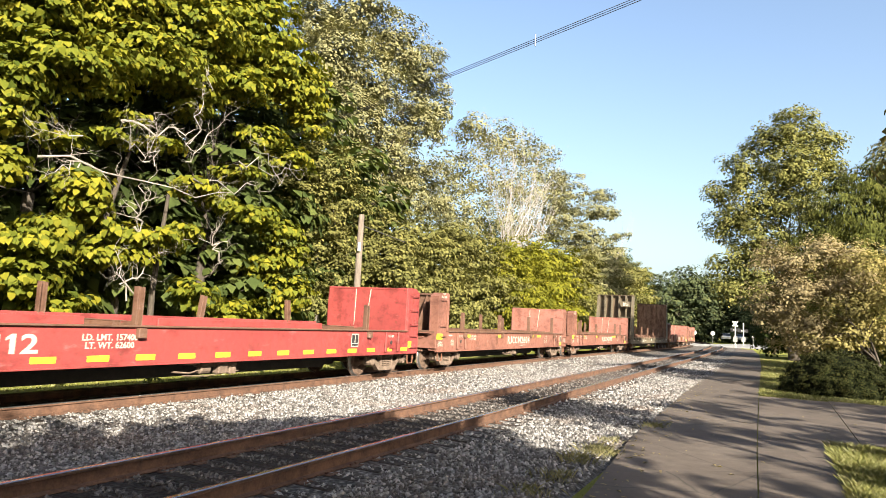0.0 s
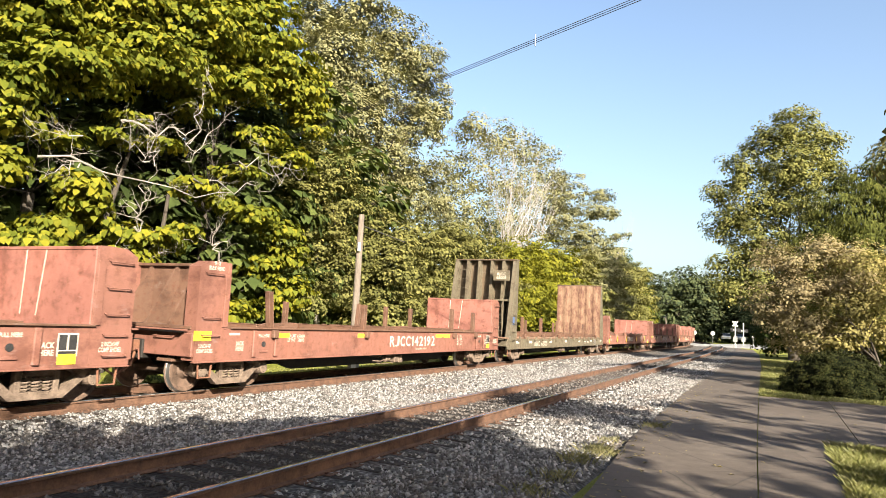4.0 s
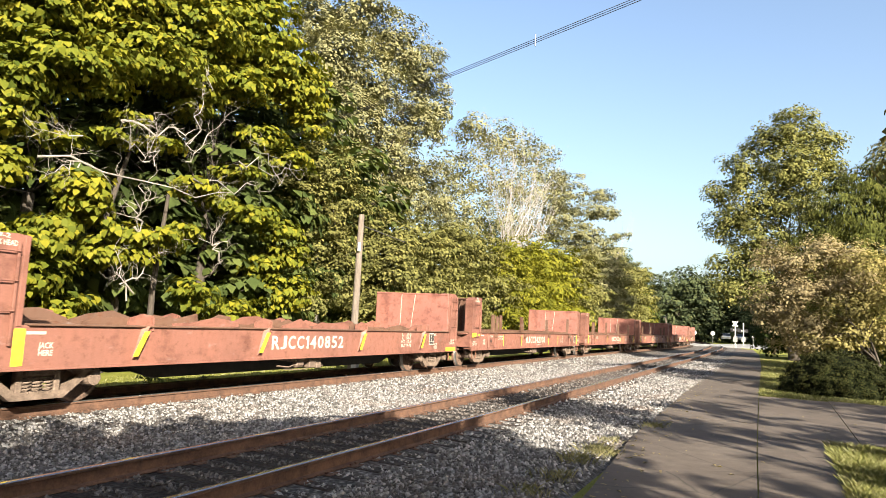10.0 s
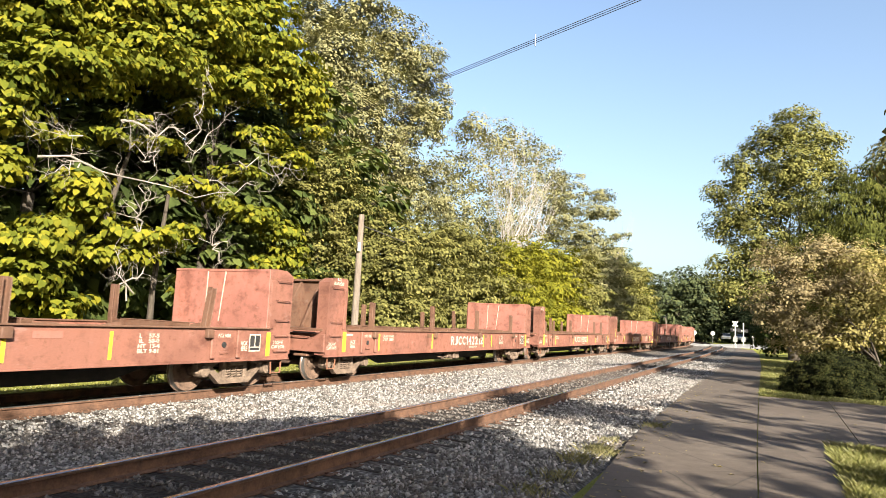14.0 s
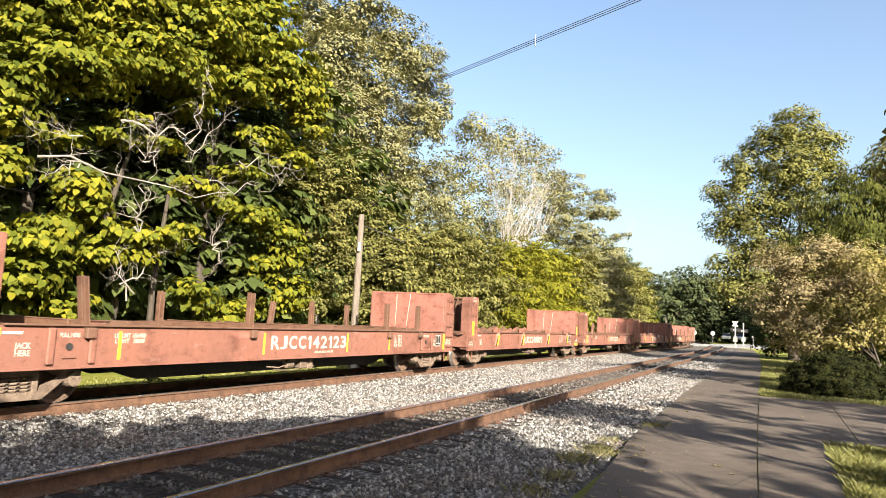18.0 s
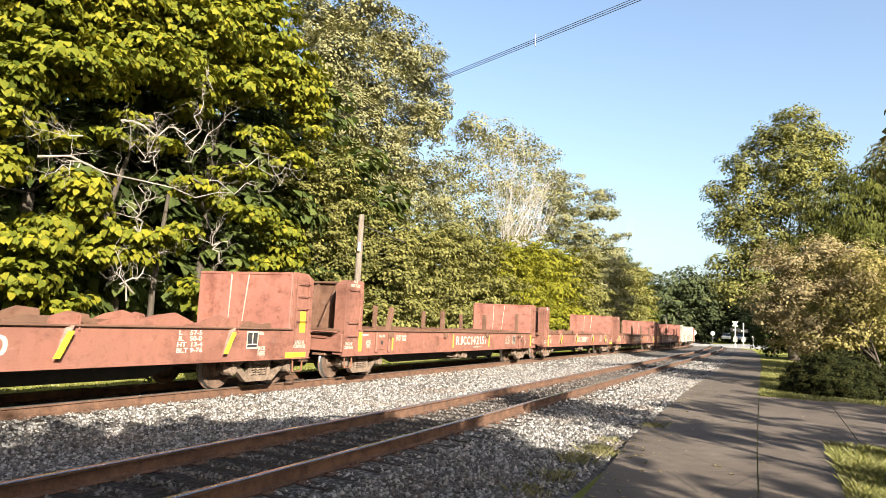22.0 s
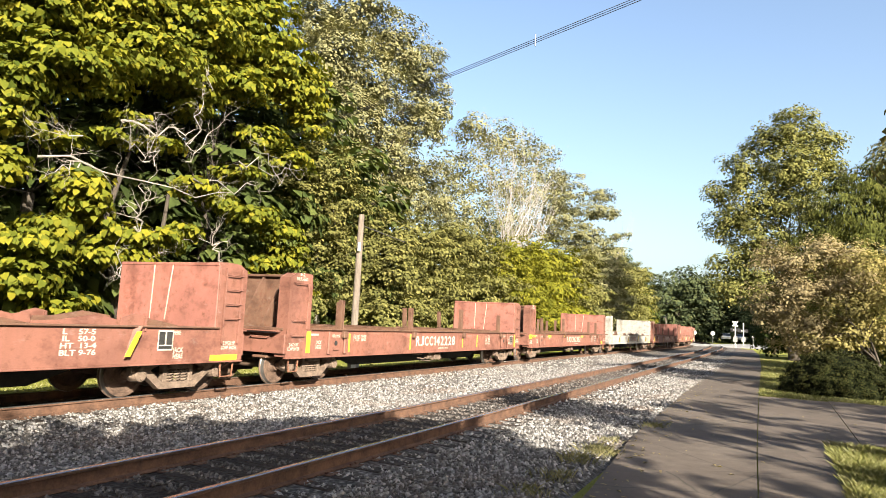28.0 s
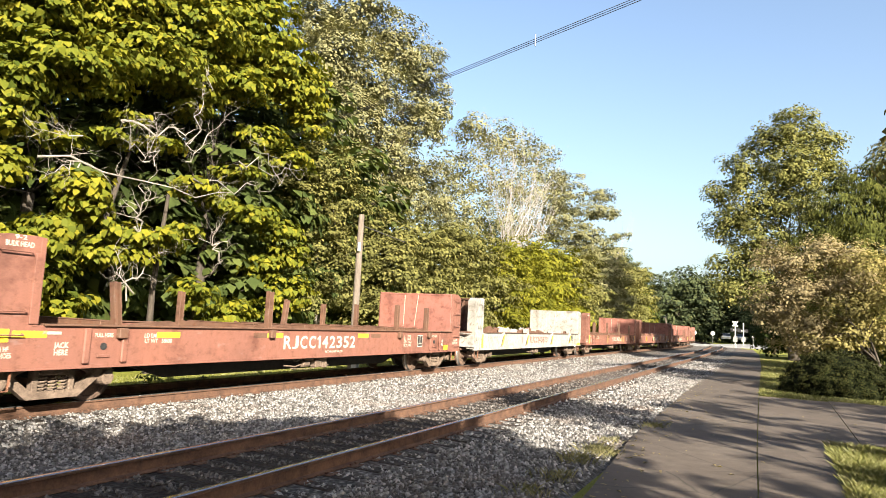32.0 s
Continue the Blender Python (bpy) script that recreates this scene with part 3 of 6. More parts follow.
def leaf_crown(name, lobes, size, seed, clump=0.8, gap=1.0, cover=1.0, flat=0.5, droop=0.6, aspect=0.85, up=0.45, jitter=0.16, broad=False, inner=0.25, outward=0.35, rise=0.7, ragged=0.12, mat=None):
    """Leaves on the outer domes of many small clumps, the clumps themselves on rounded lobes (centre, radii, weight)."""
    rng = np.random.default_rng(seed)
    C, D, R = [], [], []
    cs = [np.array(c, float) for c, r, w in lobes]
    rs = [np.array(r, float) for c, r, w in lobes]
    for k, (c, r) in enumerate(zip(cs, rs)):
        w = lobes[k][2]
        area = 4 * math.pi * (((r[0] * r[1]) ** 1.6 + (r[0] * r[2]) ** 1.6 + (r[1] * r[2]) ** 1.6) / 3) ** (1 / 1.6)
        m = max(3, int(w * gap * area / (clump * clump * 1.7)))
        n_in = int(m * inner)
        d = rng.normal(size=(m + n_in, 3))
        d /= np.linalg.norm(d, axis=1)[:, None]
        rad = 1.0 - 0.28 * rng.uniform(0, 1, m + n_in) ** 2 + ragged * rng.normal(size=m + n_in)
        rad[m:] = rng.uniform(0.15, 0.7, n_in)
        p = c + d * rad[:, None] * r
        ok = np.ones(len(p), bool)
        for j in range(len(cs)):
            if j != k:
                ok &= (((p - cs[j]) / rs[j]) ** 2).sum(1) > 0.42
        ok[m:] = True
        C.append(p[ok])
        D.append(d[ok])
        R.append((clump * rng.uniform(0.55, 1.35, len(p)))[ok])
    C, D, R = np.concatenate(C), np.concatenate(D), np.concatenate(R)
    per = np.maximum(3, (cover * 4.4 * R * R / (size * size * aspect))).astype(int)
    pick = np.repeat(np.arange(len(C)), per)
    n = len(pick)
    e = rng.normal(size=(n, 3)) + D[pick] * 0.45
    e /= np.linalg.norm(e, axis=1)[:, None]
    e[:, 2] = np.where(rng.uniform(size=n) < rise, np.abs(e[:, 2]), e[:, 2])
    P = C[pick] + e * R[pick][:, None] * np.array([1.0, 1.0, flat]) * (rng.uniform(0, 1, (n, 1)) ** 0.4)
    out = D[pick]
    nrm = e * (0.8 - outward) + out * outward + np.array([0, 0, up]) + rng.normal(size=(n, 3)) * jitter
    nrm /= np.linalg.norm(nrm, axis=1)[:, None]
    d = e * 0.6 + out * 0.4 - np.array([0, 0, droop]) + rng.normal(size=(n, 3)) * 0.35
    d -= nrm * np.sum(d * nrm, 1)[:, None]
    d /= np.maximum(1e-6, np.linalg.norm(d, axis=1))[:, None]
    s = np.cross(nrm, d)
    L = (size * rng.uniform(0.6, 1.3, n))[:, None]
    W = L * aspect * 0.5
    fold = nrm * L * 0.16
    if broad:
        rows = [P - d * L * 0.45, P - d * L * 0.30 + s * W + fold, P + d * L * 0.12 + s * W * 0.8 + fold * 0.5, P + d * L * 0.58 - nrm * L * 0.12, P + d * L * 0.12 - s * W * 0.8 + fold * 0.5, P - d * L * 0.30 - s * W + fold]
    else:
        rows = [P - d * L * 0.5, P - d * L * 0.06 + s * W + fold, P + d * L * 0.5, P - d * L * 0.06 - s * W + fold]
    v = np.stack(rows, 1)
    me = raw_mesh(name, v.reshape(-1, 3), len(rows), np.arange(n * len(rows)))
    if mat:
        me.materials.append(mat)
    return me


def grow(b, rng, start, way, length, radius, depth, spread=0.55, bend=0.18, tips=None, up=0.12, kids=(2, 3), sides=6):
    """A limb that bends and forks."""
    pts, rad = [start], [radius]
    p, d = Vector(start), Vector(way).normalized()
    steps = 5 if depth > 0 else 4
    for i in range(steps):
        d = (d + Vector((rng.gauss(0, bend), rng.gauss(0, bend), rng.gauss(0, bend) + up * 0.3))).normalized()
        p = p + d * (length / steps)
        pts.append(tuple(p))
        rad.append(radius * (1 - 0.5 * (i + 1) / steps) if depth > 0 else radius * max(0.12, 1 - (i + 1) / steps))
    b.tube(pts, rad, sides if depth > 1 else max(3, sides - 2), caps=False)
    if depth <= 0:
        if tips is not None:
            tips.append(tuple(p))
        return
    for k in range(rng.randint(*kids)):
        j = rng.randint(2, steps)
        side = Vector((rng.gauss(0, 1), rng.gauss(0, 1), rng.gauss(0.15, 0.7))).normalized()
        grow(b, rng, pts[j], d * (1 - spread) + side * spread, length * rng.uniform(0.55, 0.8), rad[j] * 0.68, depth - 1, spread, bend, tips, up, kids, sides)
    grow(b, rng, pts[-1], d, length * 0.7, rad[-1], depth - 1, spread, bend, tips, up, kids, sides)


def make_tree(name, label, foot, lobes, size, leafm, seed, trunk_r=0.22, trunk_h=4.0, depth=2, bark=None, limbs=1, group="", bend=0.16, limb_r=0.42, reach=0.4, **kw):
    """Trunk, a limb into every lobe, and a crown of leaves. Lobes are (x, y, z, half width, half height) in the place's own metres."""
    rng = random.Random(seed)
    x, y, z = foot
    t = thing(name, label, "tree", Matrix.Translation(foot), group)
    rel = [((a - x, b - y, c - z), (r, r, h), q[0] if q else 1.0) for a, b, c, r, h, *q in lobes]
    b = Builder()
    fork = Vector((rng.gauss(0, 0.1), rng.gauss(0, 0.1), trunk_h))
    b.tube([(0, 0, -0.3), (0.02, 0, 0.15), (fork.x * 0.5 + rng.gauss(0, 0.08), fork.y * 0.5, trunk_h * 0.5), tuple(fork)], [trunk_r * 1.5, trunk_r * 1.1, trunk_r * 0.9, trunk_r * 0.75], 9)
    for c, r, w in rel:
        for k in range(limbs):
            tgt = Vector(c) + Vector((rng.uniform(-0.5, 0.5) * r[0], rng.uniform(-0.5, 0.5) * r[1], rng.uniform(-0.3, 0.4) * r[2]))
            low = fork if tgt.z > trunk_h else Vector((0, 0, max(0.3, tgt.z * 0.8)))
            way = tgt - low
            grow(b, rng, tuple(low), way, max(0.5, way.length * reach), trunk_r * limb_r, depth, bend=bend, kids=(1, 2), sides=5)
    part("trunk", b, bark or BARK, t, smooth=True)
    part("crown", leaf_crown("crown", rel, size, seed, mat=leafm, **kw), leafm, t)
    return t


def dead_tree(x, y, g):
    """A bare, pale tree whose long twisted limbs reach out of the dark before the wood: (from y, from z, to y, to z, thickness)."""
    t = thing("dead_tree", "bare dead tree with pale grey twisted branches", "tree", Matrix.Translation((x, y, -0.4)), g)
    rng = random.Random(31)
    b = Builder()
    b.tube([(-1.6, 0, -0.2), (-1.5, 0.3, 2.0), (-1.7, -0.2, 4.5), (-1.4, 0.4, 7.5)], [0.14, 0.11, 0.09, 0.05], 8)
    b.tube([(-0.9, 1.1, -0.2), (-0.7, 0.9, 2.6), (-0.75, 1.2, 5.5)], [0.11, 0.09, 0.05], 8)
    part("trunk", b, BARK, t)
    for y0, z0, y1, z1, r in ((9.7, 5.1, 15.9, 5.2, 0.045), (11.9, 6.6, 14.2, 6.8, 0.055), (10.8, 5.3, 9.6, 4.6, 0.03), (12.3, 2.2, 13.9, 3.5, 0.035), (16.1, 6.5, 18.8, 6.6, 0.03), (12.6, 3.7, 12.5, 4.5, 0.06), (10.6, 5.9, 9.3, 5.6, 0.028), (14.0, 6.7, 14.5, 8.9, 0.03), (14.4, 5.5, 17.6, 5.8, 0.03), (12.7, 5.5, 11.5, 6.3, 0.028), (12.5, 1.9, 11.9, 2.9, 0.032), (15.5, 3.3, 15.0, 3.8, 0.05), (14.1, 5.9, 15.2, 7.7, 0.028), (13.1, 5.7, 12.3, 7.0, 0.026), (18.4, 6.1, 16.5, 7.3, 0.026)):
        c = Builder()
        a, e = Vector((rng.uniform(0.1, 0.5), y0 - y, z0 + 0.4)), Vector((rng.uniform(0.4, 0.8), y1 - y, z1 + 0.4))
        n = 8
        pts = [a.lerp(e, i / n) + Vector((rng.gauss(0, 0.08), rng.gauss(0, 0.09), rng.gauss(0, 0.12))) for i in range(n + 1)]
        c.tube(pts, [r * 0.72 * (1 - 0.75 * i / n) for i in range(n + 1)], 6)
        way = (e - a).normalized()
        for i in range(1, n + 1):
            for k in range(1 + i % 2):
                side = (way * 0.6 + Vector((rng.gauss(0.2, 0.4), rng.gauss(0, 0.7), rng.gauss(0.25, 0.7)))).normalized()
                grow(c, rng, tuple(pts[i]), side, rng.uniform(0.2, 0.5), max(0.006, r * 0.22), 2, spread=0.6, bend=0.28, up=0.05, kids=(1, 2), sides=5)
        part("branch", c, DEADWOOD, t)


def pale_tree(g):
    """A half-bare tree: many long silvery stems that fan up and over from one stool, with thin foliage."""
    x, y = -26.0, 64.0
    t = make_tree("bare_topped_tree", "half-bare tree with pale silvery branches and thin leaves", (x, y, -0.3),
                  [(-27.0, 59.5, 20.9, 2.3, 1.4), (-27.0, 67.2, 21.7, 3.1, 1.9), (-27.0, 76.8, 22.5, 2.7, 1.9), (-27.0, 54.2, 16.1, 1.8, 2.1, 0.5), (-28.5, 63.6, 17.1, 3.5, 2.4, 0.8), (-28.0, 75.1, 18.0, 4.2, 2.8), (-28.0, 86.0, 21.0, 2.6, 2.8), (-28.5, 58.4, 12.6, 2.7, 2.2), (-28.5, 69.0, 13.2, 3.8, 2.5, 0.8), (-27.5, 81.1, 15.0, 3.2, 3.0)],
                  0.25, LEAF_PALE, 7, 0.3, 4.0, depth=2, bark=PALE_BARK, group=g, limb_r=0.2, clump=0.8, gap=1.1, cover=0.45, flat=0.8, inner=0.2, ragged=0.18)
    rng = random.Random(77)
    for k in range(44):
        f = k / 43
        b = Builder()
        foot = Vector((rng.uniform(0.6, 2.2), rng.uniform(-7, 10) * 0.8, rng.uniform(4.0, 8.0)))
        tip = Vector((rng.uniform(0.8, 2.6), -10 + 27 * f + rng.uniform(-1.5, 1.5), rng.uniform(16.0, 22.5) - 3.0 * abs(f - 0.5)))
        mid = foot.lerp(tip, 0.5) + Vector((0.3, (foot.y - tip.y) * 0.16, 2.2 + rng.uniform(-0.4, 0.6)))
        n = 9
        pts = [foot * (1 - u) ** 2 + mid * 2 * u * (1 - u) + tip * u * u + Vector((rng.gauss(0, 0.12), rng.gauss(0, 0.15), rng.gauss(0, 0.1))) for u in (i / n for i in range(n + 1))]
        r = rng.uniform(0.026, 0.045)
        b.tube(pts, [r * (1 - 0.72 * i / n) for i in range(n + 1)], 5, caps=False)
        way = (tip - foot).normalized()
        for i in range(3, n + 1):
            side = (way * 0.9 + Vector((rng.gauss(0, 0.3), rng.gauss(0.1, 0.55), rng.gauss(0.1, 0.3)))).normalized()
            grow(b, rng, tuple(pts[i]), side, rng.uniform(0.8, 1.5), r * 0.42, 1, spread=0.5, bend=0.14, up=0.1, kids=(1, 2), sides=5)
        part("stem", b, PALE_BARK, t, "pale silvery bare stem")


def plant_left_row():
    g = "trees behind the railway"
    big = dict(clump=0.42, gap=1.3, cover=0.72, flat=0.42, droop=0.75, aspect=0.9, up=0.42, jitter=0.2, broad=True, inner=0.5, outward=0.42, rise=0.85)
    make_tree("broadleaf_tree", "tall tree with large yellow-green leaves behind the train", (-18.6, 11.0, -0.4),
              [(-17.9, 10.1, 9.2, 1.5, 1.05), (-17.9, 12.4, 10.3, 1.85, 1.2), (-18.9, 11.6, 12.3, 3.4, 1.35), (-16.9, 10.9, 7.9, 1.4, 0.6), (-16.9, 9.4, 7.0, 0.8, 0.8), (-16.9, 9.5, 6.0, 0.6, 0.65), (-16.9, 9.4, 4.8, 0.55, 0.45), (-16.9, 12.9, 8.9, 1.5, 0.7), (-16.9, 10.4, 3.1, 1.2, 0.4), (-16.5, 11.2, 4.6, 0.75, 0.4), (-16.5, 11.5, 4.1, 0.6, 0.4), (-16.5, 10.6, 3.6, 0.5, 0.3), (-16.5, 13.2, 3.5, 1.1, 0.36), (-16.6, 12.3, 2.9, 0.9, 0.3), (-16.9, 10.2, 2.2, 0.95, 0.5), (-16.9, 11.1, 1.5, 0.8, 0.45), (-16.4, 14.7, 3.9, 0.45, 0.3), (-16.6, 12.6, 6.9, 0.4, 0.2)],
              0.19, LEAF_BIG, 3, 0.2, 5.0, depth=1, group=g, limb_r=0.3, **big)
    make_tree("broadleaf_tree", "tall tree with large yellow-green leaves over dark undergrowth", (-18.6, 17.5, -0.4),
              [(-17.4, 15.1, 10.7, 1.85, 1.4), (-17.7, 17.9, 12.2, 1.7, 1.7), (-17.2, 19.1, 11.0, 1.4, 1.5), (-16.9, 20.4, 10.5, 0.9, 1.1), (-16.9, 20.9, 9.3, 0.75, 0.6), (-16.9, 16.8, 9.3, 1.1, 0.65), (-16.9, 14.6, 8.8, 1.0, 0.6), (-18.9, 17.1, 15.1, 3.2, 1.5), (-17.9, 19.1, 14.6, 1.2, 1.3), (-16.5, 15.0, 5.4, 0.6, 0.22), (-16.5, 16.3, 5.1, 0.7, 0.3), (-16.5, 17.5, 4.9, 0.8, 0.34), (-16.7, 19.2, 4.6, 0.8, 0.42), (-16.9, 20.0, 3.8, 0.8, 0.45), (-17.4, 19.4, 3.3, 0.7, 0.5), (-16.5, 15.5, 2.0, 0.7, 0.4), (-16.9, 17.2, 1.5, 0.9, 0.5), (-16.9, 20.2, 2.4, 0.9, 0.7)] + [(-17.3, 15.1, 7.9, 0.59, 0.22), (-17.3, 18.4, 8.0, 0.84, 0.38), (-17.3, 20.1, 7.5, 0.89, 0.53), (-17.3, 14.4, 6.6, 0.5, 0.21), (-17.3, 17.6, 6.4, 0.81, 0.28), (-17.3, 12.6, 6.4, 0.56, 0.2), (-17.3, 11.2, 5.9, 0.52, 0.25)],
              0.19, LEAF_BIG, 4, 0.2, 5.5, depth=1, group=g, limb_r=0.3, **big)
    make_tree("broadleaf_tree", "tall broad tree with yellow-green leaves at the wood's edge", (-20.0, -1.5, -0.4),
              [(-19, 1.5, 9.5, 4.5, 3.4), (-18.5, -4, 8.5, 4.5, 3.6), (-17.5, 4.0, 4.5, 2.2, 1.8), (-17.5, 0.5, 3.2, 2.4, 2.0)], 0.42, LEAF_BIG, 5, 0.30, 4.5, group=g, **dict(big, clump=0.8, inner=0.1))
    dead_tree(-16.2, 13.2, g)
    make_tree("hedge_tree", "olive-green tree with small leaves and thin twigs", (-19.4, 25.5, -0.4),
              [(-18.6, 24.3, 8.3, 1.3, 1.3), (-18.6, 25.6, 6.7, 1.6, 1.3), (-18.6, 23.2, 6.8, 1.0, 1.1), (-18.6, 24.1, 4.8, 1.3, 1.1), (-18.6, 26.7, 4.9, 1.6, 1.3), (-18.6, 25.5, 3.2, 1.6, 1.2), (-18.6, 23.4, 2.5, 1.25, 1.0), (-18.6, 28.0, 2.8, 1.4, 1.3), (-18.6, 28.1, 6.2, 1.4, 1.1)],
              0.14, LEAF_MID, 9, 0.14, 3.0, depth=2, bark=DEADWOOD, group=g, limb_r=0.26, clump=0.42, gap=1.0, cover=0.8, flat=0.6, inner=0.3, ragged=0.16)
    # dark wood behind; the shade of the hollow is put into its leaf colour
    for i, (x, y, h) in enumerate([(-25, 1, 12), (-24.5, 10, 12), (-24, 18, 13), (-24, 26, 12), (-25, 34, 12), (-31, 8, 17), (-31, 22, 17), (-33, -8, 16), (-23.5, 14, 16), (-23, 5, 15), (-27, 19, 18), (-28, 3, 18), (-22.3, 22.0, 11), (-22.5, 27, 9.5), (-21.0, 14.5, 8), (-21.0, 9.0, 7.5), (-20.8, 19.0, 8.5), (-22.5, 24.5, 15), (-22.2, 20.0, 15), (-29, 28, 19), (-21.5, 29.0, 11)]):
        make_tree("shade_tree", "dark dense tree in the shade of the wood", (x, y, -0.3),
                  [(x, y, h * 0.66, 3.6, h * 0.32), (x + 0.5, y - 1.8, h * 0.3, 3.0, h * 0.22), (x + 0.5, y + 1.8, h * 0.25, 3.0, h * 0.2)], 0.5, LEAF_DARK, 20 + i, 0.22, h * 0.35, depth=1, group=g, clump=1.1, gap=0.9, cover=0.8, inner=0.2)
    make_tree("tall_tree", "tall grey-green tree with a rounded top above the wood", (-28, 43, -0.3),
              [(-27.5, 38.3, 23.3, 2.2, 2.0), (-27.5, 36.0, 19.4, 2.1, 2.3), (-27.5, 42.8, 22.7, 2.4, 2.3), (-27.5, 47.8, 22.6, 2.0, 2.4), (-27.5, 40.3, 18.9, 2.7, 2.3), (-27.5, 50.6, 20.0, 1.7, 2.2), (-27.5, 46.5, 17.4, 2.3, 1.8), (-27.5, 37.8, 15.6, 2.8, 2.2), (-29.5, 36.4, 22.0, 2.0, 2.0), (-27.5, 42.5, 13.8, 3.0, 1.9), (-27.5, 37.5, 11.8, 2.8, 2.0), (-27.5, 48.8, 13.7, 2.4, 1.5, 0.8), (-27.5, 44.5, 10.7, 3.1, 1.8), (-27.5, 53.2, 12.6, 2.0, 2.0, 0.7), (-29.5, 37.7, 17.0, 2.4, 2.4), (-27.5, 54.8, 8.8, 2.1, 2.3)],
              0.215, LEAF_GREY, 6, 0.45, 12, group=g, limb_r=0.25, clump=0.75, gap=1.25, cover=0.85, flat=0.8, inner=0.35, ragged=0.16)
    pale_tree(g)
    make_tree("tall_tree", "grey-green tree with a ragged top of separate tufts", (-23.8, 88, -0.3),
              [(-23.5, 97.4, 21.2, 1.8, 1.0), (-23.5, 91.1, 17.6, 3.1, 1.0), (-23.5, 103.2, 19.2, 1.0, 0.7), (-23.5, 107.0, 16.5, 1.8, 0.7), (-24.5, 83.6, 19.5, 1.9, 2.2), (-23.5, 84.3, 13.3, 3.6, 1.9), (-23.5, 98.0, 12.7, 3.3, 1.8), (-23.5, 82.1, 9.1, 3.5, 2.8), (-23.5, 93.8, 6.9, 3.2, 2.8), (-23.5, 76.6, 15.0, 1.7, 1.7)],
              0.28, LEAF_GREY, 8, 0.3, 6, bark=PALE_BARK, group=g, limb_r=0.3, clump=0.9, gap=1.2, cover=0.7, flat=0.6, inner=0.25, ragged=0.16)
    # lower growth along the edge of the wood
    for i, (x, y, h, r, m) in enumerate([(-18.8, 30.5, 7.2, 4.0, LEAF_MID), (-19.2, 38.0, 7.8, 4.4, LEAF_MID), (-18.4, 45.5, 7.8, 4.2, LEAF_LIME), (-18.8, 54.0, 8.6, 4.6, LEAF_LIME), (-18.8, 64.0, 8.8, 4.8, LEAF_MID), (-19.4, 75.0, 10, 5.5, LEAF_GREY), (-19.4, 90, 11, 6.0, LEAF_MID)]):
        rng = random.Random(300 + i)
        lobes = []
        for k in range(9):
            zf = (0.86, 0.72, 0.74, 0.52, 0.5, 0.54, 0.28, 0.26, 0.3)[k]
            yf = (0.0, -0.5, 0.45, -0.75, 0.05, 0.72, -0.7, 0.0, 0.7)[k]
            lobes.append((x + 0.6 + (1.3 - zf) * 1.2 * rng.uniform(0.4, 1.2), y + r * (yf + rng.uniform(-0.1, 0.1)), h * (zf + rng.uniform(-0.04, 0.04)), r * rng.uniform(0.36, 0.5), h * rng.uniform(0.11, 0.16)))
        near = y < 50
        make_tree("small_tree", "low spreading tree with layered green foliage", (x, y, -0.4), lobes, 0.17 if near else 0.26, m, 40 + i, 0.14, h * 0.3, group=g, limb_r=0.35, clump=0.55 if near else 0.75, gap=1.25, cover=0.75, flat=0.5, inner=0.35, ragged=0.24)
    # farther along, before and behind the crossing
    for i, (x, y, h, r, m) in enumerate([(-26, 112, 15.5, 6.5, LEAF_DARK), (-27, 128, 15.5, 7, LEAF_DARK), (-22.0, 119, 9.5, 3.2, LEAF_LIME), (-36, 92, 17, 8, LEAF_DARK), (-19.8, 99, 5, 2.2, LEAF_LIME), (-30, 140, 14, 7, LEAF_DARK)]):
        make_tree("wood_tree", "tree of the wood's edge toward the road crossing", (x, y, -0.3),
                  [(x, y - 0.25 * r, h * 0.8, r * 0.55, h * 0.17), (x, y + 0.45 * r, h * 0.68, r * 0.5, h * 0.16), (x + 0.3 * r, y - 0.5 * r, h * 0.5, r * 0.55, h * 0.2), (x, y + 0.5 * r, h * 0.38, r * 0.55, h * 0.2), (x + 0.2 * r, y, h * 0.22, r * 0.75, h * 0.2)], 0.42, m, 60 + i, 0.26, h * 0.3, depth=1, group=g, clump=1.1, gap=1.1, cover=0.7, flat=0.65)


def plant_far_wood():
    g = "far trees beyond the crossing"
    t = make_tree("far_tree", "dark green tree beyond the road crossing", (0, 178, -0.2),
                  [(0, 178, 14, 4.6, 3.0), (-3.5, 178, 11, 4.5, 3.2), (3.6, 177, 10, 4.6, 3.2), (-3, 176, 5.5, 5, 3.2), (3.4, 176, 4.6, 5, 3.4), (0, 176, 2.2, 6, 2.4)], 0.75, LEAF_FAR, 70, 0.4, 5, depth=1, group=g, clump=1.5, cover=0.65, flat=0.7, inner=0.15)
    rng = random.Random(9)
    for x, y in [(-9, 180), (-30, 186), (-19, 190), (10, 182), (19, 178), (28, 174), (38, 172), (-42, 190), (-56, 184), (-70, 178), (-86, 170), (52, 165), (-100, 160), (-120, 150), (-24, 205), (-10, 205), (6, 205), (20, 205), (-44, 215), (4, 160), (10, 150), (15, 140), (22, 148), (0, 170), (-4, 176), (-14, 178), (-22, 176)]:
        m = Matrix.Translation((x, y + rng.uniform(-3, 3), -0.2)) @ Matrix.Rotation(rng.uniform(0, 6.28), 4, "Z")
        copy_thing(t, m @ Matrix.Diagonal((*(rng.uniform(0.88, 1.08),) * 3, 1)))


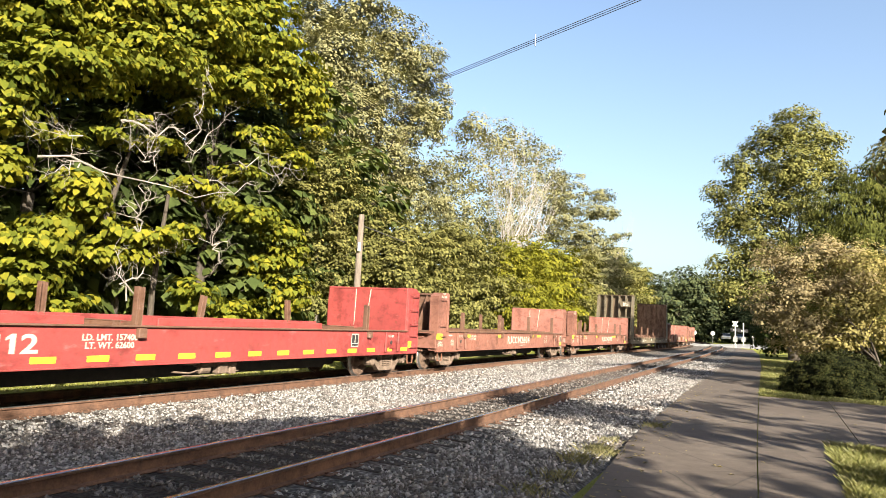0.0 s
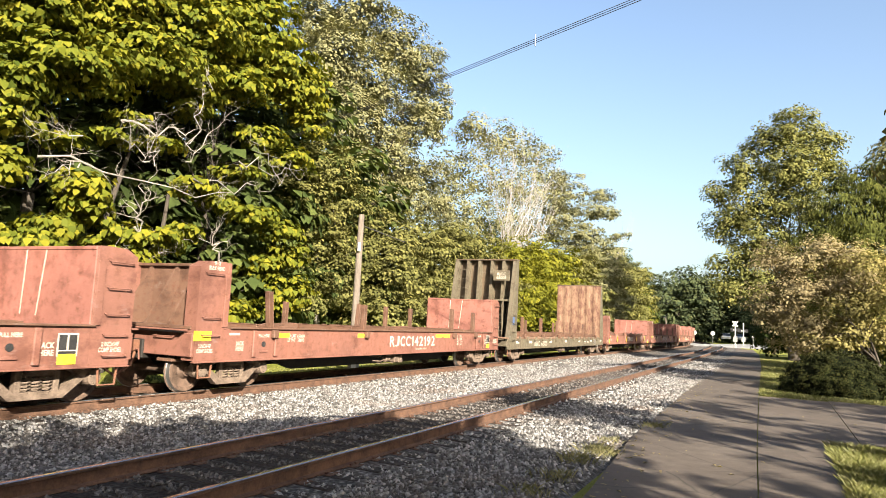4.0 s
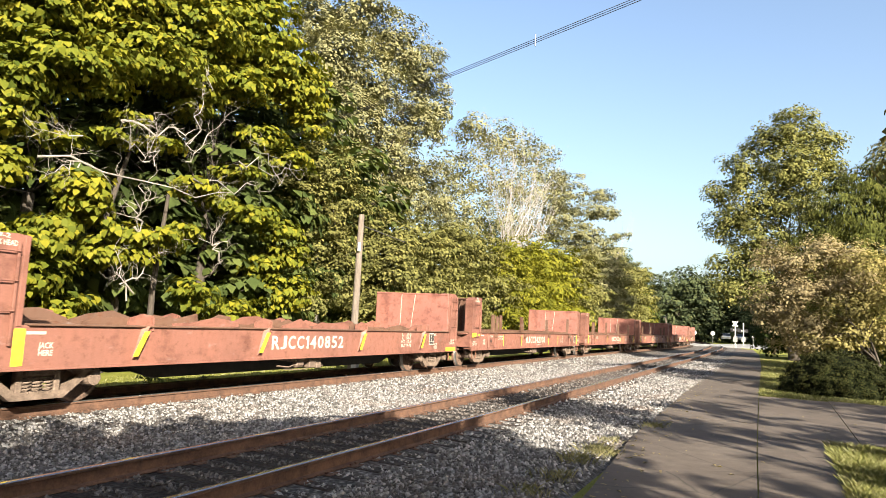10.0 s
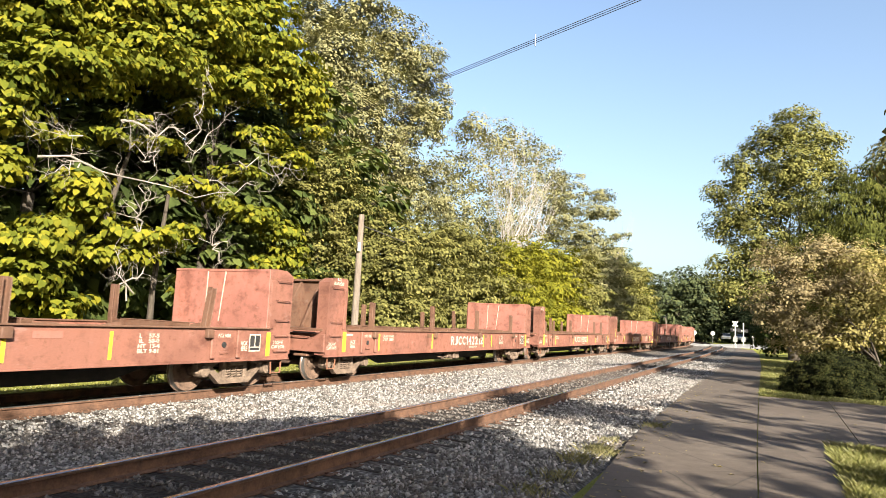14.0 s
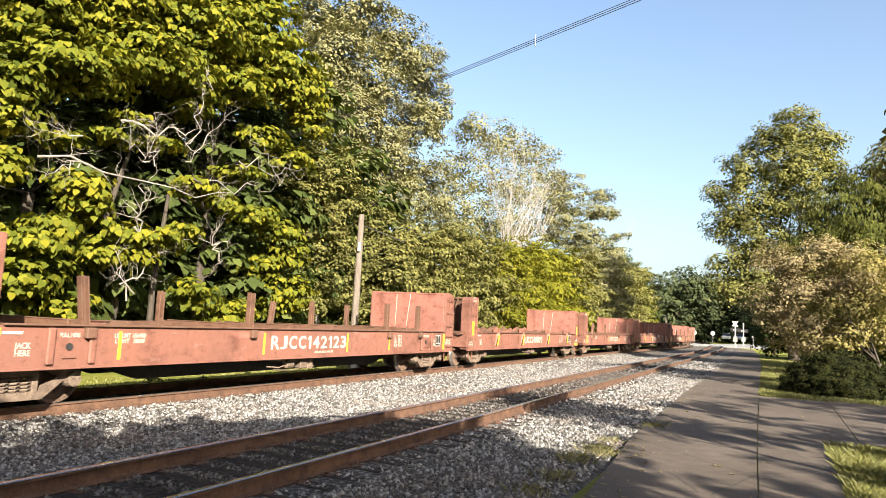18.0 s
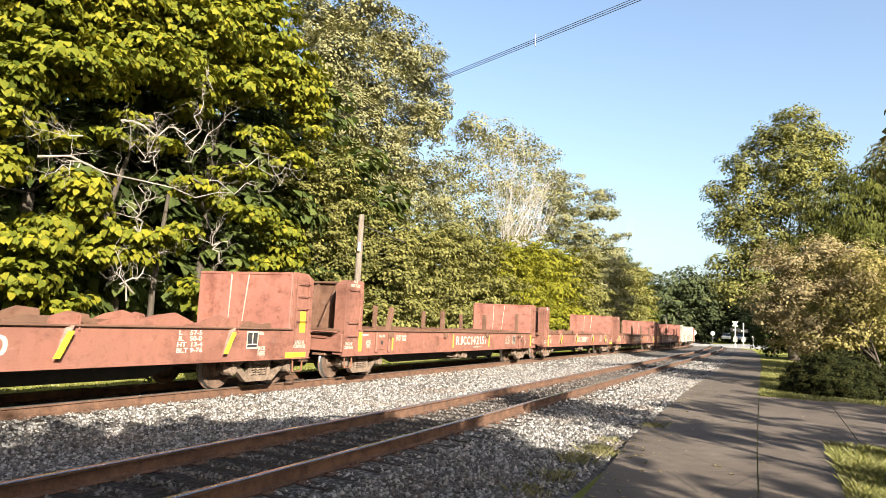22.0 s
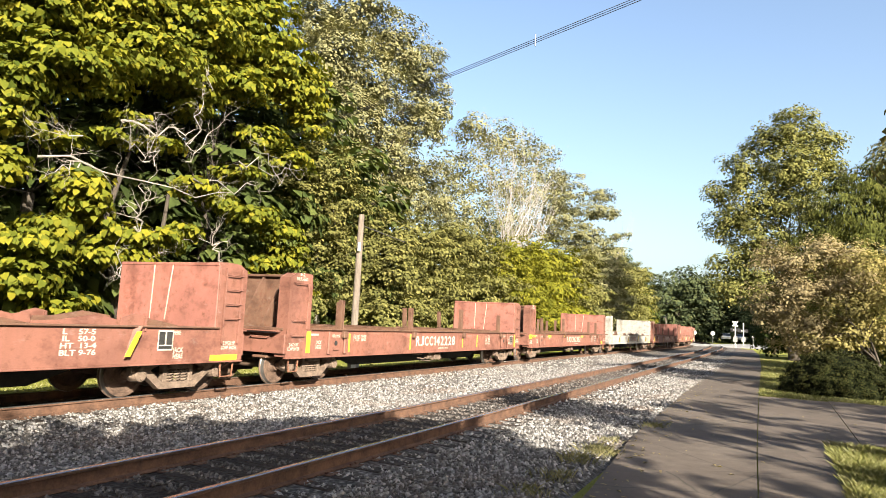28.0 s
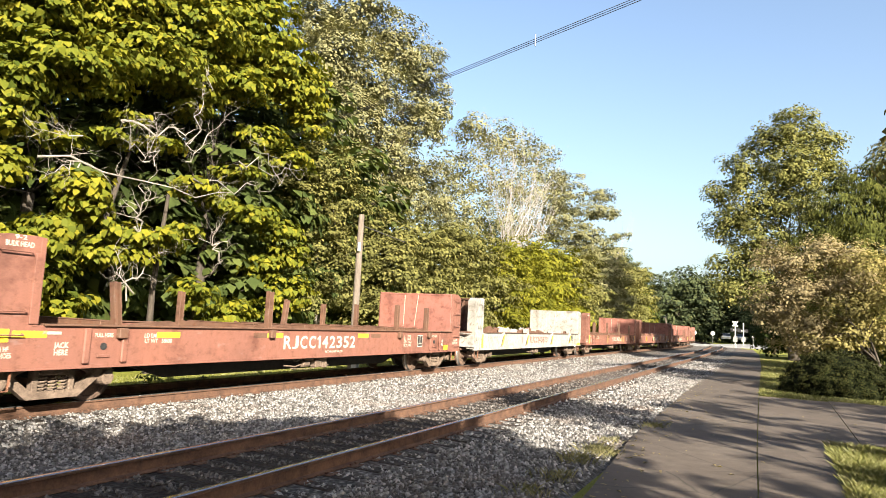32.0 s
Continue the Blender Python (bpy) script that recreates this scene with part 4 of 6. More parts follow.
def plant_right():
    make_tree("maple_tree", "tall green tree with bright sunlit top beside the path", (1.0, 62, -0.2),
              [(1.3, 62, 19.0, 1.89, 1.68), (-0.8, 62, 17.7, 1.72, 1.68), (3.0, 62, 17.4, 1.55, 1.68), (-2.8, 62, 15.7, 1.72, 1.68), (0.9, 61, 15.3, 2.41, 1.99), (3.8, 62, 15.3, 1.2, 1.68), (-4.8, 62, 13.8, 1.12, 0.73), (-1.9, 61.5, 12.5, 2.49, 1.78), (1.7, 61, 12.3, 2.41, 1.78), (-4.1, 62, 11.0, 1.63, 1.46), (-1.3, 62, 9.3, 2.49, 1.57), (-3.7, 62, 7.6, 1.72, 1.37), (-3.6, 61, 5.2, 1.4, 0.98), (-2.1, 62, 6.2, 2.06, 1.68), (1.3, 62, 8.1, 1.98, 1.99), (2.5, 63, 4.0, 2.58, 2.31)],
              0.22, LEAF_MAPLE, 80, 0.4, 5, limb_r=0.3, clump=0.7, gap=1.25, cover=0.75, flat=0.95, inner=0.35, ragged=0.15)
    # shrubs added as dark backing, with the shade put into their leaf colour
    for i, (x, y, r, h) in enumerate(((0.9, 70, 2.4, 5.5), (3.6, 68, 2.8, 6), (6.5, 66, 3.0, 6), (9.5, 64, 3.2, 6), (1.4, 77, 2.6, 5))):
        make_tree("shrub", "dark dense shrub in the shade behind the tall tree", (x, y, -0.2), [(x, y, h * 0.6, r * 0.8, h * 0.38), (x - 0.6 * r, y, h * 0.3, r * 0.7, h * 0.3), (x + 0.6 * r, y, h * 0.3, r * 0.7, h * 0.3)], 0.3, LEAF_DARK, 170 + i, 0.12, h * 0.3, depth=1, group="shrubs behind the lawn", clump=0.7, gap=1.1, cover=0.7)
    make_tree("yew_tree", "dark green conifer with drooping needled boughs", (4.6, 44, -0.2),
              [(4.4, 44, 10.3, 1.5, 1.4), (2.8, 44, 9.0, 1.4, 1.4), (5.8, 44, 9.4, 1.8, 1.7), (1.9, 44, 7.2, 1.4, 1.3), (4.2, 43.5, 8.2, 1.8, 1.5), (3.8, 43.5, 6.2, 2.0, 1.5), (6.0, 44, 5.6, 2.2, 1.8), (1.6, 44, 4.4, 1.7, 1.3), (3.6, 43.5, 3.6, 2.2, 1.8), (6.2, 44, 3.0, 2.2, 1.8)], 0.22, NEEDLE, 81, 0.3, 2.5, limb_r=0.3, clump=0.5, gap=1.3, cover=0.75, aspect=0.3, droop=1.6, flat=0.9, up=0.1, outward=0.6)
    make_tree("dogwood_tree", "small spreading tree with brown and yellowing leaves", (3.1, 28.6, -0.2),
              [(0.4, 29.8, 4.6, 1.24, 0.56), (1.8, 29.8, 4.9, 1.21, 0.55), (-0.3, 29.8, 3.0, 0.79, 0.5), (1.0, 29.8, 3.5, 1.33, 0.62), (2.3, 29.8, 3.7, 1.19, 0.61), (0.2, 29.8, 2.2, 0.89, 0.54), (1.4, 29.8, 2.1, 1.09, 0.57), (-0.5, 29.8, 2.4, 0.36, 0.23), (0.8, 29.8, 1.3, 0.77, 0.31)], 0.095, LEAF_DOG, 82, 0.12, 1.1, limbs=1, depth=3, bark=BARK, limb_r=0.4, clump=0.36, gap=1.2, cover=0.5, flat=0.8, droop=0.9, inner=0.5, ragged=0.3)
    make_tree("dogwood_tree", "small tree with yellowing leaves behind the bush", (5.0, 29.5, -0.2),
              [(3.0, 29.0, 4.5, 1.04, 0.58), (3.3, 29.0, 3.2, 1.03, 0.62), (2.6, 29.0, 2.3, 0.94, 0.54), (3.4, 29.0, 2.0, 0.82, 0.57), (2.4, 29.0, 2.9, 0.84, 0.5), (1.9, 29.0, 1.5, 0.63, 0.25)], 0.095, LEAF_TURN, 87, 0.12, 1.3, depth=3, bark=BARK, limb_r=0.4, clump=0.36, gap=1.2, cover=0.5, flat=0.8, droop=0.9, inner=0.5, ragged=0.3)
    make_tree("oak_tree", "tall green tree at the lawn's back", (9.5, 60, -0.2),
              [(9.5, 60, 15.5, 3, 2.2), (7.6, 60, 13, 2.6, 2.2), (11, 60, 12, 3, 2.4), (9, 60, 9, 3.6, 2.6), (10, 60, 5, 4, 3)], 0.36, LEAF_GREY, 83, 0.4, 5, clump=1.0, cover=0.7)
    make_tree("dogwood_tree", "tree with hanging yellow-brown leaves over the driveway", (4.0, 8.2, -0.2),
              [(1.6, 10.1, 4.1, 0.55, 0.3), (1.8, 10.0, 3.6, 0.35, 0.3), (2.2, 9.4, 4.5, 0.8, 0.5), (3.4, 8.6, 4.9, 1.4, 0.8), (4.8, 7.7, 5.0, 1.6, 0.9)], 0.13, LEAF_TURN, 84, 0.10, 2.6, depth=1, limb_r=0.3, clump=0.3, cover=0.5, droop=1.6, up=0.1)
    # unseen trees behind and beside the camera, whose shade lies over the path and the near track
    for i, (x, y, z, r, rz, w) in enumerate(SHADE):
        make_tree("unseen_tree", "unseen leafy tree that shades path and track and blocks sky light", (x, y, -0.2),
                  [(x, y, z, r * 0.8, rz * 0.8, w), (x - 0.5 * r, y + 0.3 * r, z - 0.4 * rz, r * 0.6, rz * 0.5, w), (x + 0.5 * r, y - 0.35 * r, z + 0.2 * rz, r * 0.6, rz * 0.5, w)], 0.48, LEAF_MID, 90 + i, 0.16, z * 0.6, depth=1, limb_r=0.3, clump=0.6, gap=1.3, cover=0.9, flat=0.5, inner=0.3)
    # unseen trees added all round to block sky light, clear of the tracks and below the sun
    r = make_tree("unseen_tree", "unseen tree added behind the camera to block sky light", (40, -8, -0.2),
                  [(40, -8, 8.5, 4.5, 3.2), (38, -8, 4.0, 4, 3), (42, -7, 4.0, 4, 3)], 1.0, LEAF_MID, 140, 0.3, 4, depth=1, clump=1.4, cover=0.8, flat=0.6)
    for k, (x, y) in enumerate([(-26, -26), (-33, -16), (0, -36), (10, -35), (19, -33), (28, -28), (35, -19), (41, 4), (39, 15), (35, 26), (29, 37), (-18, -34)]):
        k_up = 1.7 if x < 5 else 1.35 if y > 0 else 1.0
        copy_thing(r, Matrix.Translation((x, y, -0.2)) @ Matrix.Rotation(k * 1.7, 4, "Z") @ Matrix.Diagonal((k_up, k_up, k_up, 1)))
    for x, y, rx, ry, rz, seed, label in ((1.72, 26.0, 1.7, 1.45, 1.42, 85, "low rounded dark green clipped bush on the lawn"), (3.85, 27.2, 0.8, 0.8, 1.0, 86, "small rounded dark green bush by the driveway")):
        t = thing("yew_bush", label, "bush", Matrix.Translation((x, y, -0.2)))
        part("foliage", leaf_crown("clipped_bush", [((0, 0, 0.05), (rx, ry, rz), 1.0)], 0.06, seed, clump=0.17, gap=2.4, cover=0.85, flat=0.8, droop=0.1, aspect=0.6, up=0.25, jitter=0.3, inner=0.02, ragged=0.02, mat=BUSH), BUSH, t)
        # solid dark shell added behind the leaves, in place of the bush's inner shade
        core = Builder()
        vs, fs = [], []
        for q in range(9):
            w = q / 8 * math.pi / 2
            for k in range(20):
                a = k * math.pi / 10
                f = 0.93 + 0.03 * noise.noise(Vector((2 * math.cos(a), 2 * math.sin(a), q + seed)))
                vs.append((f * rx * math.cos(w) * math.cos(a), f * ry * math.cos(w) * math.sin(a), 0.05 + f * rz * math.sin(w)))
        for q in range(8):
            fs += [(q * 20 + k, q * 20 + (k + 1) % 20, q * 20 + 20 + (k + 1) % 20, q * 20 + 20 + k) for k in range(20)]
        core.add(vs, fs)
        part("shade_core", core, CORE_SHADE, t, "solid dark shell added inside the bush as its inner shade", smooth=True)
        c = Builder()
        for k in range(14):
            w = k * 0.449
            c.tube([(0.1 * math.cos(w), 0.1 * math.sin(w), 0), (0.4 * rx * math.cos(w), 0.4 * ry * math.sin(w), 0.4), (0.7 * rx * math.cos(w), 0.65 * ry * math.sin(w), 0.6)], [0.03, 0.02, 0.008], 5)
        part("stem", c, BARK, t)


# crown middle, half width, half height and density of the trees behind the camera
SHADE = [(5.6, -4.6, 6.5, 3.2, 1.2, 1.3), (5.6, -1.0, 6.6, 2.5, 1.1, 0.8), (3.6, -2.2, 6.6, 1.9, 0.8, 0.55), (6.8, -6.6, 7.9, 2.4, 0.9, 1.0), (8.2, -1.9, 6.6, 1.9, 0.9, 0.7), (9.6, -3.2, 8.2, 2.2, 0.9, 0.8), (9.8, 4.3, 6.6, 1.9, 1.0, 0.2), (13.3, 5.3, 6.8, 2.2, 1.0, 0.25), (7.9, 0.5, 5.6, 2.0, 0.9, 0.14), (3.4, -6.1, 7.0, 2.0, 0.8, 0.4), (9.9, 7.8, 7.0, 1.6, 0.8, 0.3), (13.6, 1.0, 6.5, 1.8, 0.9, 0.22), (1.5, -9, 8.5, 4.5, 2.0, 0.35)]
# more unseen trees, several added only to keep sky light off the foreground
SHADE += [(-5, -11, 11.5, 5, 4.5, 0.9), (9, -13, 7.5, 4, 2, 0.8), (-11, -12, 12, 5, 5, 0.9), (16, -2, 8.5, 3.5, 2.5, 0.12), (17, 9, 8.5, 3.5, 2.5, 0.35), (13, 30, 8, 3.5, 2.5, 0.5), (15, 40, 9, 4, 3, 0.5), (10, 20, 7.5, 2.4, 1.6, 0.2), (-2, -17, 13, 5, 5, 0.9)]

plant_left_row()
plant_far_wood()
plant_right()

# ---------------------------------------------------------------- freight cars
# in a car's space: x to the camera's side, y along the train (+y is its rear), z up from the rail head
WHEEL_R = 0.42


def text_mesh(body, width=None, height=None):
    """Flat lettering in the xz sense of the built-in font, centred, facing +x with its reading direction along +y."""
    cu = bpy.data.curves.new("lettering", "FONT")
    cu.body = body
    cu.align_x, cu.align_y = "CENTER", "CENTER"
    cu.resolution_u = 3
    cu.space_line = 0.9
    cu.offset = 0.022
    ob = bpy.data.objects.new("lettering", cu)
    scene.collection.objects.link(ob)
    bpy.context.view_layer.update()
    me = bpy.data.meshes.new_from_object(ob.evaluated_get(bpy.context.evaluated_depsgraph_get()))
    scene.collection.objects.unlink(ob)
    bpy.data.objects.remove(ob)
    co = np.empty(len(me.vertices) * 3, np.float32)
    me.vertices.foreach_get("co", co)
    co = co.reshape(-1, 3)
    lo, hi = co.min(0), co.max(0)
    c = (lo + hi) / 2
    sx = sz = 1.0
    if width:
        sx = width / (hi[0] - lo[0])
    if height:
        sz = height / (hi[1] - lo[1])
    out = np.zeros_like(co)
    out[:, 1] = (co[:, 0] - c[0]) * sx
    out[:, 2] = (co[:, 1] - c[1]) * sz
    me.vertices.foreach_set("co", out.ravel())
    me.update()
    return me


@lru_cache(None)
def glyph(ch):
    """One capital or figure as vertices and faces in a unit box, so that all stand on one line."""
    me = text_mesh(ch, 1.0, 1.0)
    out = [tuple(v.co) for v in me.vertices], [tuple(p.vertices) for p in me.polygons]
    bpy.data.meshes.remove(me)
    return out


def block_letters(body, width, height):
    """Bold condensed lettering of even height."""
    wide = {"1": 0.52, "J": 0.86, " ": 0.6, "R": 1.05, "C": 1.0}
    gap = 0.24
    total = sum(wide.get(c, 0.9) + gap for c in body) - gap
    k = width / total
    b = Builder()
    y = -width / 2
    for c in body:
        w = wide.get(c, 0.9) * k
        if c == "1":
            b.add([(0.0, y + u * w, v * height) for u, v in ((0.42, -0.5), (0.95, -0.5), (0.95, 0.5), (0.55, 0.5), (0.0, 0.30), (0.0, 0.16), (0.42, 0.27))], [(0, 1, 2, 3, 6), (3, 4, 5, 6)])
        elif c != " ":
            vs, fs = glyph(c)
            b.add([(0.0, y + w / 2 + v[1] * w, v[2] * height) for v in vs], fs)
        y += w + (0.10 if c == "R" else gap) * k
    return b.mesh("car_number", fix=False)


def car_number(car, body, y, z, width, height, material=None):
    o = part("car_number", block_letters(body, width, height), material or LETTER, car, "large white reporting mark and number")
    o.location = (1.434, y, z)


def letter(car, body, x, y, z, width, height, material=None, label="white painted lettering", name="lettering"):
    o = part(name, text_mesh(body, width, height), material or LETTER, car, label)
    o.location = (x, y, z)
    return o


def bars(car, x, y, z, widths, h=0.045, gap=0.03, name="small_lettering"):
    """Unreadable lines of writing as plain bars."""
    b = Builder()
    for i, w in enumerate(widths):
        zz = z - i * (h + gap)
        b.box(x, y - w / 2, zz - h / 2, x + 0.003, y + w / 2, zz + h / 2, 0.001)
    return part(name, b, LETTER, car, "lines of small white lettering")


@lru_cache(None)
def wheelset_mesh():
    b = Builder()
    b.tube([(-1.0, 0, 0), (1.0, 0, 0)], 0.085, 12)
    for s in (-1, 1):
        prof = [(0.60, 0.16), (0.62, 0.30), (0.675, 0.355), (0.675, 0.445), (0.695, 0.452), (0.712, 0.43), (0.725, 0.422), (0.80, 0.415), (0.806, 0.408), (0.806, 0.355), (0.77, 0.335), (0.745, 0.18), (0.80, 0.13), (0.84, 0.12)]
        b.lathe([(s * a, r) for a, r in prof], 26)
        for k in range(3):
            w = k * 2.094
            b.box(s * 0.75 - 0.008, 0.22 * math.cos(w) - 0.02, 0.22 * math.sin(w) - 0.02, s * 0.75 + 0.03 * s, 0.22 * math.cos(w) + 0.02, 0.22 * math.sin(w) + 0.02, 0.003)
    me = b.mesh("wheelset")
    me.materials.append(WHEEL_STEEL)
    me.materials.append(TREAD_STEEL)
    for p in me.polygons:
        c = p.center
        r = math.hypot(c.y, c.z)
        if r > 0.40 and abs(c.x) < 0.803 and abs(p.normal.x) < 0.6:
            p.material_index = 1
    me.shade_smooth()
    me.set_sharp_from_angle(angle=radians(35))
    return me


@lru_cache(None)
def sideframe_mesh():
    """One cast side frame seen from outside (+x)."""
    b = Builder()
    # top member, sloping to the axle boxes, and the bottom bow
    b.prism([(-1.02, 0.42), (-0.74, 0.40), (-0.60, 0.52), (-0.34, 0.62), (0.34, 0.62), (0.60, 0.52), (0.74, 0.40), (1.02, 0.42), (1.04, 0.54), (0.66, 0.64), (0.36, 0.74), (-0.36, 0.74), (-0.66, 0.64), (-1.04, 0.54)], 0.93, 1.08)
    b.prism([(-0.74, 0.40), (-0.66, 0.50), (-0.36, 0.26), (0.36, 0.26), (0.66, 0.50), (0.74, 0.40), (0.42, 0.14), (-0.42, 0.14)], 0.93, 1.07)
    for s in (-1, 1):
        b.box(0.94, s * 0.30 - 0.05, 0.24, 1.07, s * 0.30 + 0.05, 0.66, 0.015)
        b.lathe([(0.90, 0.13), (1.06, 0.13), (1.10, 0.12), (1.14, 0.115), (1.15, 0.06)], 14, 0, (0, s * 0.89, 0.42))
        b.box(0.93, s * 0.89 - 0.16, 0.36, 1.06, s * 0.89 + 0.16, 0.58, 0.03)
        for k in range(3):
            w = k * 2.094 + 0.5
            b.lathe([(1.14, 0.018), (1.165, 0.018)], 6, 0, (0, s * 0.89 + 0.07 * math.cos(w), 0.42 + 0.07 * math.sin(w)))
    b.box(0.90, -0.24, 0.50, 1.12, 0.24, 0.66, 0.02)
    return b.mesh("side_frame")


@lru_cache(None)
def spring_mesh():
    b = Builder()
    for y in (-0.17, 0.0, 0.17):
        pts = []
        for i in range(30):
            w = i * 2 * math.pi / 6
            pts.append((1.0 + 0.075 * math.cos(w), y + 0.078 * math.sin(w), 0.25 + 0.245 * i / 29))
        b.tube(pts, 0.017, 5)
    return b.mesh("spring_nest")


def add_truck(car, y):
    """A two-axle bogie: bolster and two side frames with springs. The wheelsets ride on the car."""
    b = Builder()
    b.box(-1.0, -0.2, 0.45, 1.0, 0.2, 0.62, 0.03)
    b.box(-0.35, -0.35, 0.5, 0.35, 0.35, 0.70, 0.03)
    for s in (-1, 1):
        b.tube([(-0.85, s * 0.45, 0.36), (0.85, s * 0.45, 0.36)], 0.045, 8)
    tr = part("bogie", b, SHADED_STEEL, car, "dusty cast steel bogie")
    tr.location = (0, y, 0)
    for s in (-1, 1):
        f = part("side_frame", sideframe_mesh(), TRUCK_STEEL, tr)
        g = part("spring_nest", spring_mesh(), TRUCK_STEEL, tr)
        f.location.x = g.location.x = 0.10 * s
        if s < 0:
            f.rotation_euler = g.rotation_euler = (0, 0, math.pi)
    out = []
    for s in (-1, 1):
        w = part("wheelset", wheelset_mesh(), None, car, "steel wheels on an axle with bright treads")
        w.location = (0, y + s * 0.89, WHEEL_R)
        out.append(w)
    return out


def grab(b, x, y, z, w=0.42, out=0.07, r=0.012, along="y"):
    """A bent round bar step or handhold."""
    if along == "y":
        b.tube([(x, y - w / 2, z), (x + out, y - w / 2, z - 0.02), (x + out, y + w / 2, z - 0.02), (x, y + w / 2, z)], r, 5)
    else:
        b.tube([(x - w / 2, y, z), (x - w / 2, y - out, z - 0.02), (x + w / 2, y - out, z - 0.02), (x + w / 2, y, z)], r, 5)


def add_coupler(car, end, half):
    b = Builder()
    s = end
    b.box(-0.10, s * (half - 0.9), 0.76, 0.10, s * (half - 0.22), 0.98, 0.02)
    b.prism([(-0.16, s * (half - 0.24)), (0.16, s * (half - 0.24)), (0.20, s * (half + 0.02)), (0.06, s * (half + 0.06)), (0.02, s * (half - 0.06)), (-0.10, s * (half - 0.08)), (-0.18, s * (half + 0.08)), (-0.22, s * (half - 0.06))], 0.72, 1.02, 2)
    b.tube([(0.1, s * (half - 0.5), 0.74), (0.24, s * (half - 0.3), 0.5), (0.22, s * (half - 0.02), 0.34)], 0.025, 6)
    part("coupler", b, RUST, car, "rusty knuckle coupler")


def add_underframe(car, half, sill_z, rng):
    b = Builder()
    b.box(-0.18, -half + 0.6, 0.62, 0.18, half - 0.6, 1.0, 0.02)
    for y in np.linspace(-half + 2.8, half - 2.8, 9):
        b.box(-1.3, y - 0.05, 0.82, 1.3, y + 0.05, 1.06, 0.01)
    part("centre_sill", b, SHADED_STEEL, car, "grimy centre sill with cross-bearers, darkened for the shade under the car")
    for x in (-0.62, 0.62):
        b = Builder()
        e = half - 3.4
        b.prism([(-e, 1.0), (-e, 0.66), (-e + 1.2, 0.29), (e - 1.2, 0.29), (e, 0.66), (e, 1.0)], x - 0.05, x + 0.05)
        part("fishbelly_sill", b, SHADED_STEEL, car, "deep-bellied inner sill, coloured black for the shade under the car")
    b = Builder()
    b.lathe([(-0.45, 0.05), (-0.40, 0.19), (0.40, 0.19), (0.45, 0.05)], 14, 1, (0.55, 1.6, 0.64))
    part("brake_reservoir", b, SHADED_STEEL, car, smooth=False)
    b = Builder()
    b.lathe([(-0.35, 0.12), (0.0, 0.13), (0.02, 0.16), (0.16, 0.16), (0.18, 0.05)], 14, 1, (0.7, -0.2, 0.62))
    b.tube([(0.5, -4.5, 0.55), (0.6, -0.4, 0.6), (0.5, 4.6, 0.55)], 0.02, 5)
    b.tube([(0.75, -0.9, 0.62), (1.2, -0.9, 0.58), (1.28, -0.9, 0.66)], 0.018, 5)
    part("brake_rigging", b, TRUCK_STEEL, car, "pale dusty brake cylinder and rods")
    b = Builder()
    b.box(1.12, -0.12, 0.36, 1.30, 0.14, 0.56, 0.02)
    b.lathe([(-0.14, 0.05), (-0.12, 0.085), (0.10, 0.085), (0.13, 0.04)], 10, 1, (1.2, -0.42, 0.46))
    b.box(1.14, 0.22, 0.34, 1.26, 0.42, 0.58, 0.015)
    b.tube([(1.2, -1.2, 0.44), (1.22, -0.8, 0.40), (1.2, -0.5, 0.46)], 0.018, 5)
    b.tube([(1.24, -1.0, 0.36), (1.24, -0.4, 0.33), (1.24, 0.5, 0.40)], 0.012, 5)
    b.box(1.16, -0.5, 0.5, 1.24, 0.44, 0.66, 0.01)
    part("brake_valve", b, TRUCK_STEEL, car, "pale grey brake valve under the sill")


def stirrup(b, x, y, z=0.6, w=0.36, drop=0.32):
    b.tube([(x, y - w / 2, z), (x, y - w / 2 + 0.03, z - drop), (x, y + w / 2 - 0.03, z - drop), (x, y + w / 2, z)], 0.02, 6)


